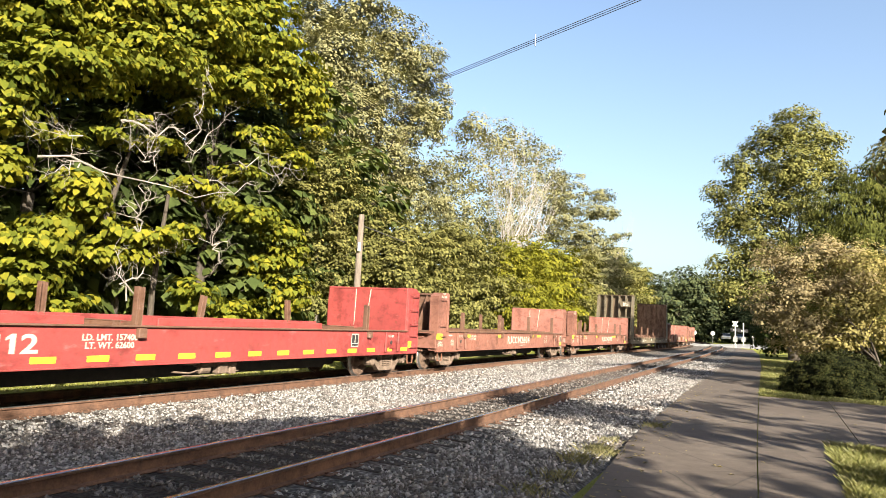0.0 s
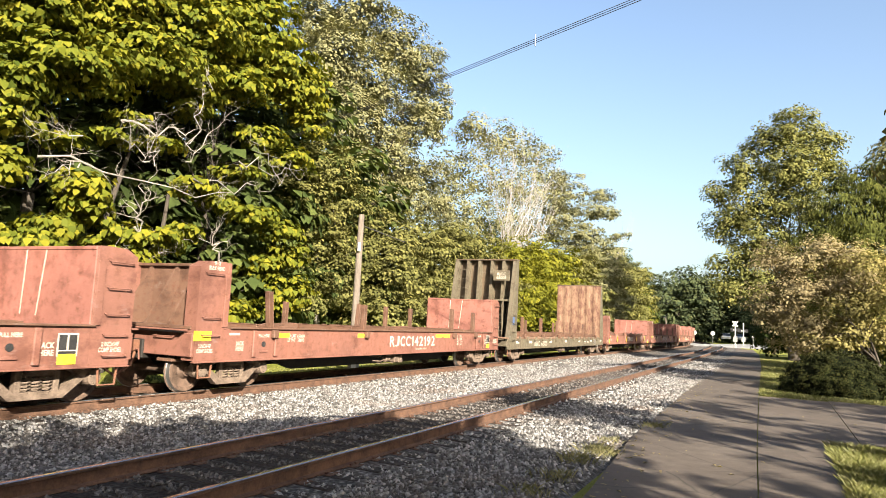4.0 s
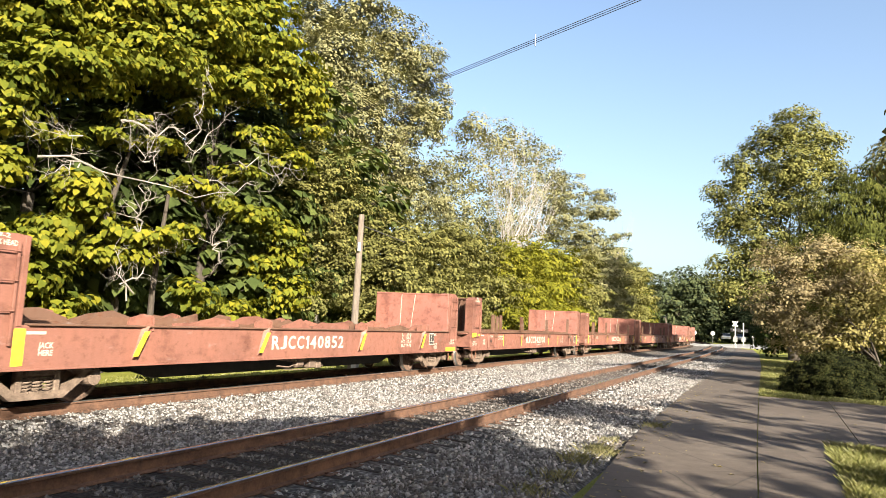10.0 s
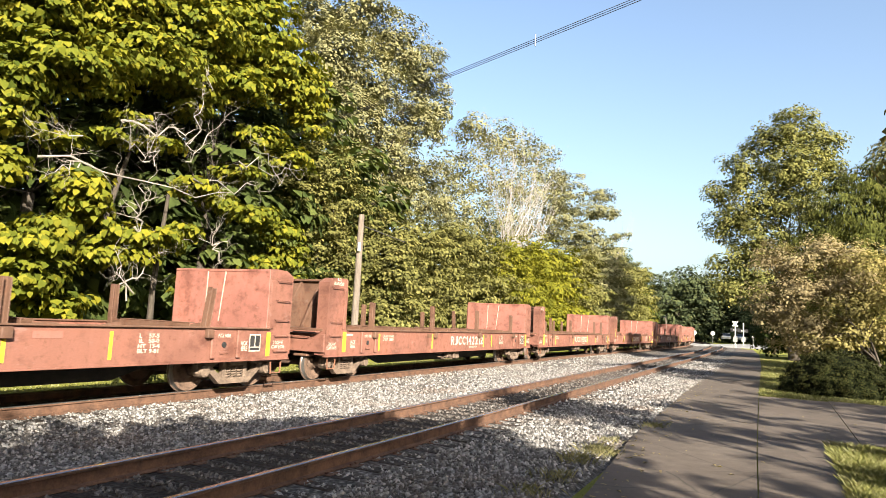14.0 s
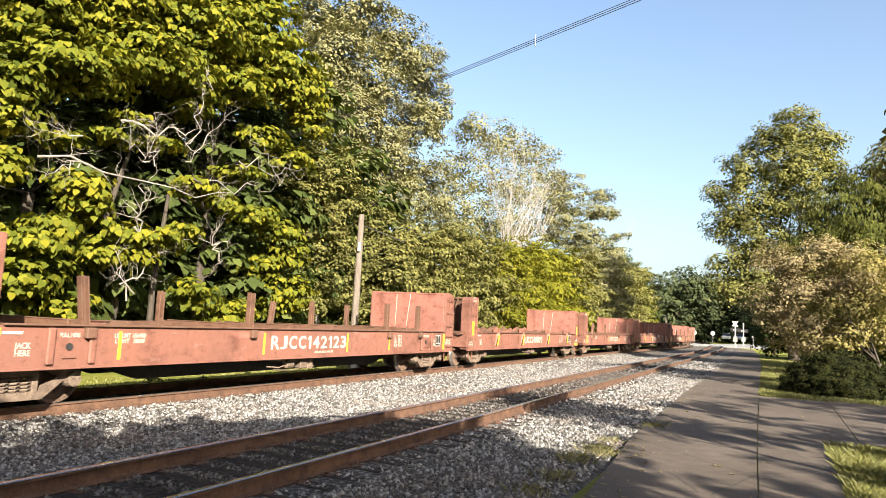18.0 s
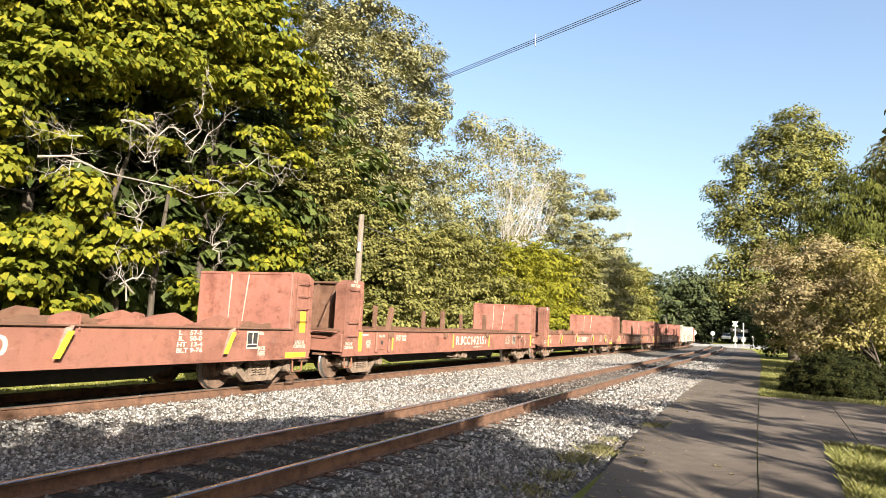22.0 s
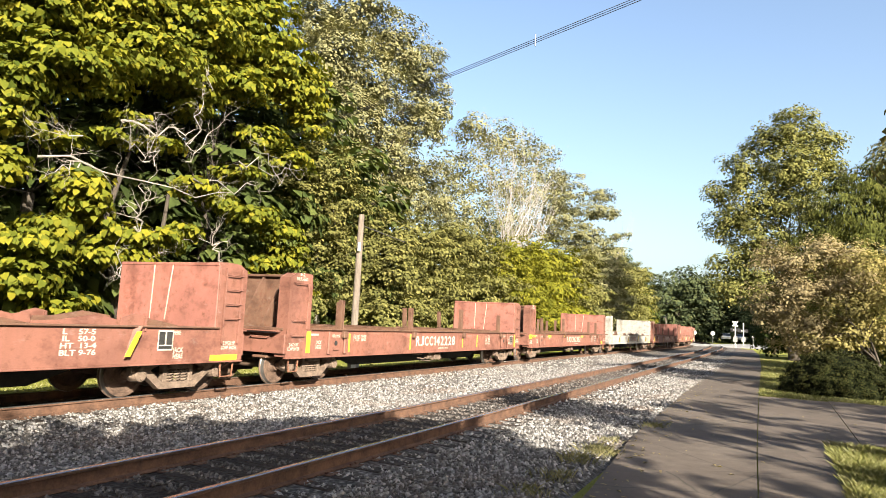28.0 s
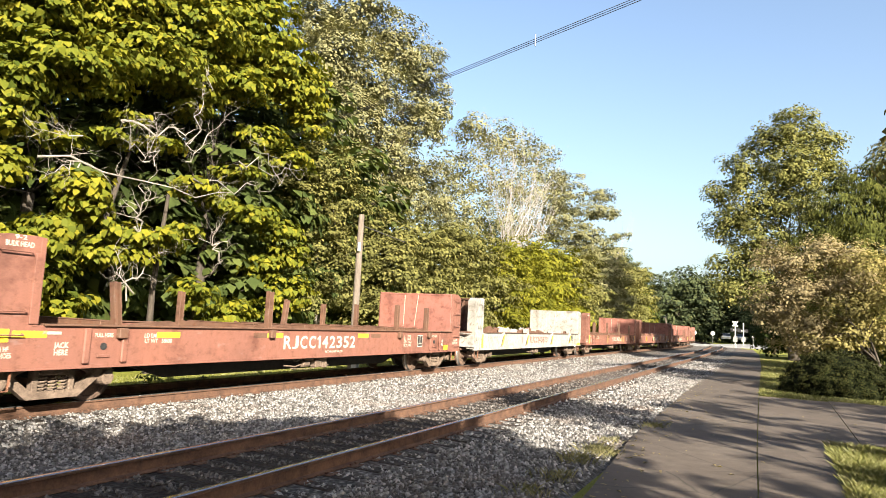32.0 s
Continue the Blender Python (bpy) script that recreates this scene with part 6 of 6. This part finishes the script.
def build_train():
    """All cars with the place of their middle along the track at the clip's start."""
    cars = []
    S1 = [(-5.8, 0, 0), (-3.9, None, -6), (-2.0, 2, 0), (1.8, 0, None), (2.5, None, 4), (5.6, 0, 8)]
    S2 = [(-5.8, 8, 0), (-2.0, 0, 0), (-0.2, None, None), (1.8, None, -8), (3.7, 0, 0), (5.6, 0, 0)]
    S3 = [(-5.7, 0, 0), (-2.0, 14, 0), (1.75, 0, 0), (2.3, None, 2), (5.6, -8, 0)]
    S4 = [(-5.7, -18, 0), (-2.0, 0, 0), (1.8, 0, 0), (5.6, 0, 4)]
    plan = [lambda: red_car(), lambda: stake_car("RJCC142604", 1, S1, 0.25, flat_marks=True), lambda: stake_car("RJCC142192", 2, S2, 0.8, flat_marks=True), lambda: centre_beam_flat(), lambda: ribbed_car("RJCC140852", 3, number_y=-0.3),
            lambda: stake_car("RJCC142108", 4, S3, -0.26, stripe_ys=(-4.7, -2.35, 1.76, 3.49)), lambda: stake_car("RJCC142212", 5, S1, 0.8), lambda: stake_car("RJCC142123", 6, S2, 0.1, stripe_ys=(-5.2, -1.6, 1.6, 3.75)), lambda: ribbed_car("RJCC140890", 7, number_y=-0.3),
            lambda: stake_car("RJCC142157", 8, S4, 0.47, stripe_ys=(-5.5, -1.26, 2.12)), lambda: ribbed_car("RJCC140897", 9, number_y=-0.3), lambda: stake_car("RJCC142228", 10, S1, -0.3), lambda: stake_car("RJCC142352", 11, S2, -0.07, stripe_ys=(-7.34, -4.79, -1.85, 1.75), flat_marks=True),
            lambda: ribbed_car("RJCC140873", 12, WHITE_PAINT, WHITE_PAINT, 0.0, "dirty white bulkhead car with gusseted sides", RED)]
    at = 17.56 - 7.45
    last_half = 8.75
    for i, make in enumerate(plan):
        car, sets = make()
        half = 9.7 if i == 3 else 8.75
        if i:
            at += last_half + half
        last_half = half
        cars.append((car, sets, at))
    for j in range(6):
        src = cars[(6, 4, 7, 9, 8, 11)[j]]
        car = copy_thing(src[0], Matrix())
        sets = [o for o in car.children if o.name.startswith("wheelset")]
        at += 17.5
        cars.append((car, sets, at))
    return cars


TRAIN = build_train()


# ---------------------------------------------------------------- pole, wires, crossing
def make_pole():
    t = thing("utility_pole", "leaning weathered grey wooden pole behind the train", "pole", Matrix.Translation((-14.5, 21.4, -0.42)))
    b = Builder()
    b.tube([(0, 0, -0.3), (0.0, 0.05, 3.0), (0.02, 0.03, 6.0)], [0.15, 0.13, 0.11], 12)
    part("shaft", b, POLE_WOOD, t, smooth=False)
    b = Builder()
    b.box(0.06, -0.17, 4.55, 0.16, -0.10, 4.88, 0.01)
    part("tag", b, WHITE_SIGN, t, "white plate")
    b = Builder()
    b.tube([(0.0, 0.03, 5.6), (0.5, 1.2, 5.35), (0.75, 2.2, 5.2)], 0.02, 5)
    part("stub_wire", b, WIRE, t)
    m = thing("marker_post", "short white post in the grass", "post", Matrix.Translation((-14.0, 20.9, -0.42)))
    b = Builder()
    b.box(-0.12, -0.1, -0.1, 0.12, 0.1, 0.42, 0.015)
    part("post", b, WHITE_SIGN, m)


def make_wires():
    t = thing("overhead_wires", "three thin dark power wires across the sky", "wire")
    a, c = Vector((9.0, 10.626, 9.99)), Vector((-21.6, 22.18, 8.6))
    for k in range(3):
        o = Vector((0, 0, 0.055 * (k - 1)))
        pts = []
        for i in range(25):
            f = i / 24
            p = a.lerp(c, f) + o
            p.z -= 0.16 * 4 * f * (1 - f)
            pts.append(p)
        b = Builder()
        b.tube(pts, 0.009, 5)
        part("wire", b, WIRE, t)
    b = Builder()
    b.box(-0.012, -0.03, -0.17, 0.012, 0.03, 0.17, 0.008)
    p = part("spacer", b, GALV, t, "pale wire spacer")
    p.location = a.lerp(c, 0.483) - Vector((0, 0, 0.14))


def make_signal(x, y, label, buck=True):
    t = thing("crossing_signal", label, "crossing signal", Matrix.Translation((x, y, -0.2)), "signals at the crossing")
    b = Builder()
    b.tube([(0, 0, 0), (0, 0, 4.0)], 0.07, 10)
    part("mast", b, WHITE_SIGN, t)
    b = Builder()
    b.box(-0.25, -0.25, 0, 0.25, 0.25, 0.5, 0.03)
    part("base", b, GALV, t)
    if buck:
        for a in (45, -45):
            b = Builder()
            m = Matrix.Translation((0, -0.1, 3.6)) @ Matrix.Rotation(radians(a), 4, "Y")
            b.box(-0.5, -0.015, -0.09, 0.5, 0.015, 0.09, 0.006, m)
            part("crossbuck_board", b, WHITE_SIGN, t)
    for s in (-1, 1):
        b = Builder()
        b.lathe([(-0.02, 0.30), (0.02, 0.30)], 16, 1, (s * 0.42, 0, 2.7))
        b.lathe([(-0.14, 0.12), (-0.02, 0.12)], 12, 1, (s * 0.42, 0, 2.7))
        part("light_disc", b, BLACK, t)
    b = Builder()
    b.box(-0.5, -0.04, 2.66, 0.5, 0.04, 2.74, 0.01)
    part("cross_arm", b, WHITE_SIGN, t)
    b = Builder()
    b.box(-0.3, -0.25, 0.9, 0.3, 0.2, 1.7, 0.03)
    part("gate_box", b, GALV, t, "grey gate motor box")
    return t


def make_round_sign(x, y):
    t = thing("road_sign", "round white sign on a thin post by the road", "road sign", Matrix.Translation((x, y, -0.2)), "round road signs")
    b = Builder()
    b.tube([(0, 0, 0), (0, 0, 2.3)], 0.035, 6)
    part("post", b, GALV, t)
    b = Builder()
    b.lathe([(-0.01, 0.42), (0.01, 0.42)], 20, 1, (0, -0.05, 2.1))
    part("disc", b, WHITE_SIGN, t)


def make_car(x, y, rz, label):
    t = thing("parked_car", label, "car", pose(x, y, 0.58, 0, 0, rz), "cars by the crossing")
    paint = plain("pale_car_paint", (0.40, 0.41, 0.42), (0.5, 0.51, 0.52), 2, 0.3, 0, 0.0, 0.5)
    glass = plain("dark_car_glass", (0.02, 0.025, 0.03), (0.04, 0.045, 0.05), 3, 0.1, 0, 0.0, 0.6)
    b = Builder()
    b.prism([(-2.2, 0.3), (2.2, 0.3), (2.25, 0.75), (1.2, 0.92), (-2.0, 0.95), (-2.25, 0.7)], -0.86, 0.86)
    part("body", b, paint, t)
    b = Builder()
    b.prism([(-1.9, 0.93), (1.1, 0.92), (0.4, 1.45), (-1.3, 1.48)], -0.74, 0.74)
    part("cabin", b, glass, t)
    b = Builder()
    b.box(-0.72, -1.25, 1.46, 0.72, 0.38, 1.5, 0.02)
    part("roof", b, paint, t)
    for yy in (-1.35, 1.35):
        for s in (-1, 1):
            b = Builder()
            b.lathe([(s * 0.70, 0.32), (s * 0.88, 0.32)], 16, 0, (0, yy, 0.32))
            part("wheel", b, BLACK, t)


def make_crossing():
    make_signal(-6.0, 110, "white crossing signal mast with crossbuck boards and lamps")
    make_signal(-5.4, 122, "white crossing signal mast with lamps beyond the road", False)
    make_round_sign(-16.0, 150)
    make_round_sign(-12.6, 152)
    make_car(-10.6, 160, 8, "white car standing beyond the road crossing")
    make_car(-7.6, 164, -10, "white car standing in the shade beyond the crossing")
    for x, y, h, lab in ((-3.5, 108, 1.9, "thin white-topped post by the road"), (-0.35, 92, 1.4, "thin dark post on the verge"), (1.6, 100, 2.2, "thin grey sign post on the verge")):
        t = thing("sign_post", lab, "post", Matrix.Translation((x, y, -0.2)), "posts on the verge")
        b = Builder()
        b.tube([(0, 0, 0), (0, 0, h)], 0.05, 6)
        part("post", b, GALV, t)
        b = Builder()
        b.box(-0.16, -0.02, h - 0.22, 0.16, 0.02, h, 0.01)
        part("plate", b, WHITE_SIGN, t)
    # poles behind the train toward the crossing
    for x, y, h in ((-20.0, 100, 6.5), (-16.8, 118, 4.5)):
        t = thing("utility_pole", "thin leaning pole behind the far cars", "pole", Matrix.Translation((x, y, -0.4)))
        b = Builder()
        b.tube([(0, 0, 0), (-0.4, 0, h)], [0.12, 0.09], 8)
        part("shaft", b, POLE_WOOD, t)


make_pole()
make_wires()
make_crossing()


# ---------------------------------------------------------------- grass and weeds
BLADE = leaf_mat("grass_blade", (0.10, 0.115, 0.03), (0.20, 0.205, 0.06), (0.36, 0.33, 0.17), 0.3)
WEED = leaf_mat("dry_weed", (0.08, 0.09, 0.03), (0.19, 0.18, 0.08), (0.36, 0.32, 0.17), 0.3)


def blades(name, spots, height, width, seed, mat, label, lean=0.5):
    """Grass blades, one narrow bent triangle pair each, at (x, y, z) spots."""
    rng = np.random.default_rng(seed)
    p = np.asarray(spots, float)
    n = len(p)
    a = rng.uniform(0, 2 * math.pi, n)
    h = height * rng.uniform(0.45, 1.25, n)
    w = width * rng.uniform(0.6, 1.3, n)
    sx, sy = np.cos(a) * w, np.sin(a) * w
    lx, ly = rng.normal(0, lean, n) * h, rng.normal(0, lean, n) * h
    z = np.zeros(n)
    v = np.stack([p + np.stack([-sx, -sy, z], 1), p + np.stack([sx, sy, z], 1), p + np.stack([lx * 0.4 + sx * 0.6, ly * 0.4 + sy * 0.6, h * 0.62], 1), p + np.stack([lx, ly, h], 1)], 1)
    me = raw_mesh(name, v.reshape(-1, 3), 4, np.arange(n * 4))
    solid(name, me, mat, label, "grass", kind="stuff")


def make_grass():
    rng = np.random.default_rng(21)
    n = 30000
    x, y = rng.uniform(0.72, 2.9, n), rng.uniform(8.8, 13.36, n)
    blades("lawn_grass", np.stack([x, y, np.full(n, -0.18)], 1), 0.13, 0.0045, 1, BLADE, "tufty sunlit grass at the driveway's edge")
    n = 30000
    y = 23.2 + (62 - 23.2) * rng.uniform(0, 1, n) ** 1.6
    l = np.interp(y, [p[0] for p in PATH_R], [p[1] for p in PATH_R]) + 0.03
    x = l + (4.0 - l) * rng.uniform(0, 1, n) ** 1.3
    blades("verge_grass", np.stack([x, y, np.full(n, -0.18)], 1), 0.09, 0.012, 2, BLADE, "short sunlit grass beside the path")
    n = 30000
    x, y = rng.uniform(-17, -12.95, n), rng.uniform(3, 45, n)
    blades("trackside_grass", np.stack([x, y, np.full(n, -0.42)], 1), 0.055, 0.02, 3, BLADE, "short bright grass behind the far track")
    for x, y, k in ((-14.65, 12.35, 9), (-14.5, 14.1, 4), (-17.3, 19.3, 6)):
        t = thing("broadleaf_weed", "small dark broad-leaved weed in the grass by the track", "weed", Matrix.Translation((x, y, -0.42)), "weeds behind the far track")
        part("leaves", leaf_crown("weed", [((0, 0, 0.10 + 0.008 * k), (0.03 * k, 0.03 * k, 0.05 + 0.008 * k), 1.0)], 0.13, int(y * 10), clump=0.12, gap=0.5, cover=0.5, aspect=0.7, mat=LEAF_DARK), LEAF_DARK, t)
        b = Builder()
        for q in range(3):
            b.tube([(0, 0, -0.02), (0.02 * q - 0.02, 0.05 * (q - 1), 0.1), (0.03 * q - 0.03, 0.1 * (q - 1), 0.2)], [0.008, 0.006, 0.004], 4)
        part("stem", b, BARK, t)
    spots = []
    for cx, cy, r, k in ((-2.4, 10.2, 0.26, 520), (-2.5, 9.3, 0.24, 320), (-2.15, 13.5, 0.2, 260), (-2.45, 8.1, 0.22, 200), (-2.5, 11.2, 0.16, 120), (-2.45, 7.2, 0.2, 120)):
        spots.append(np.stack([rng.normal(cx, r * 0.55, k), rng.normal(cy, r * 0.8, k), np.full(k, -0.2)], 1))
    blades("weeds", np.concatenate(spots), 0.10, 0.003, 4, WEED, "dry weeds between the ballast and the path", 0.6)


make_grass()


def make_litter():
    """Fallen leaves on the path and the ballast."""
    rng = np.random.default_rng(33)
    n = 420
    y = rng.uniform(6.5, 26, n)
    l = np.interp(y, [p[0] for p in PATH_L], [p[1] for p in PATH_L])
    x = np.where(rng.uniform(size=n) < 0.55, l + np.abs(rng.normal(0, 0.35, n)), l + rng.uniform(0, 1, n) * (3.2 - l))
    keep = ~((x > 0.66) & (y < 13.5))
    x, y = x[keep], y[keep]
    n = len(x)
    a = rng.uniform(0, 6.28, n)
    s = rng.uniform(0.02, 0.045, n)
    c = np.stack([x, y, np.full(n, PAVE_Z + 0.008)], 1)
    ca, sa, z = np.cos(a) * s, np.sin(a) * s, np.zeros(n)
    lift = np.abs(rng.normal(0, 0.012, n))
    v = np.stack([c + np.stack([ca, sa, z], 1), c + np.stack([-sa * 0.5, ca * 0.5, lift], 1), c + np.stack([-ca, -sa, z], 1), c + np.stack([sa * 0.5, -ca * 0.5, lift], 1)], 1)
    me = raw_mesh("fallen_leaves", v.reshape(-1, 3), 4, np.arange(n * 4))
    solid("fallen_leaves", me, LEAF_DOG, "scattered dry fallen leaves on the path", "leaves", kind="stuff")


make_litter()


# ---------------------------------------------------------------- what moves: the train
def car_pose(s):
    """On its two bogies, at the arc length s of its middle."""
    xa, ya = on_path(PATH_FAR, s - 6.4)
    xb, yb = on_path(PATH_FAR, s + 6.4)
    h = -math.atan2(xb - xa, yb - ya)
    return Matrix.Translation(((xa + xb) / 2, (ya + yb) / 2, 0)) @ Matrix.Rotation(h, 4, "Z")


def motions():
    for car, sets, at in TRAIN:
        walk(car, [(t, car_pose(at - gone(t))) for t in range(33)])
        if at > 305:
            continue
        for w in sets:
            p = Matrix.Translation(w.location)
            walk(w, [(k / 15, p @ Matrix.Rotation(gone(k / 15) / WHEEL_R, 4, "X")) for k in range(481)])


motions()
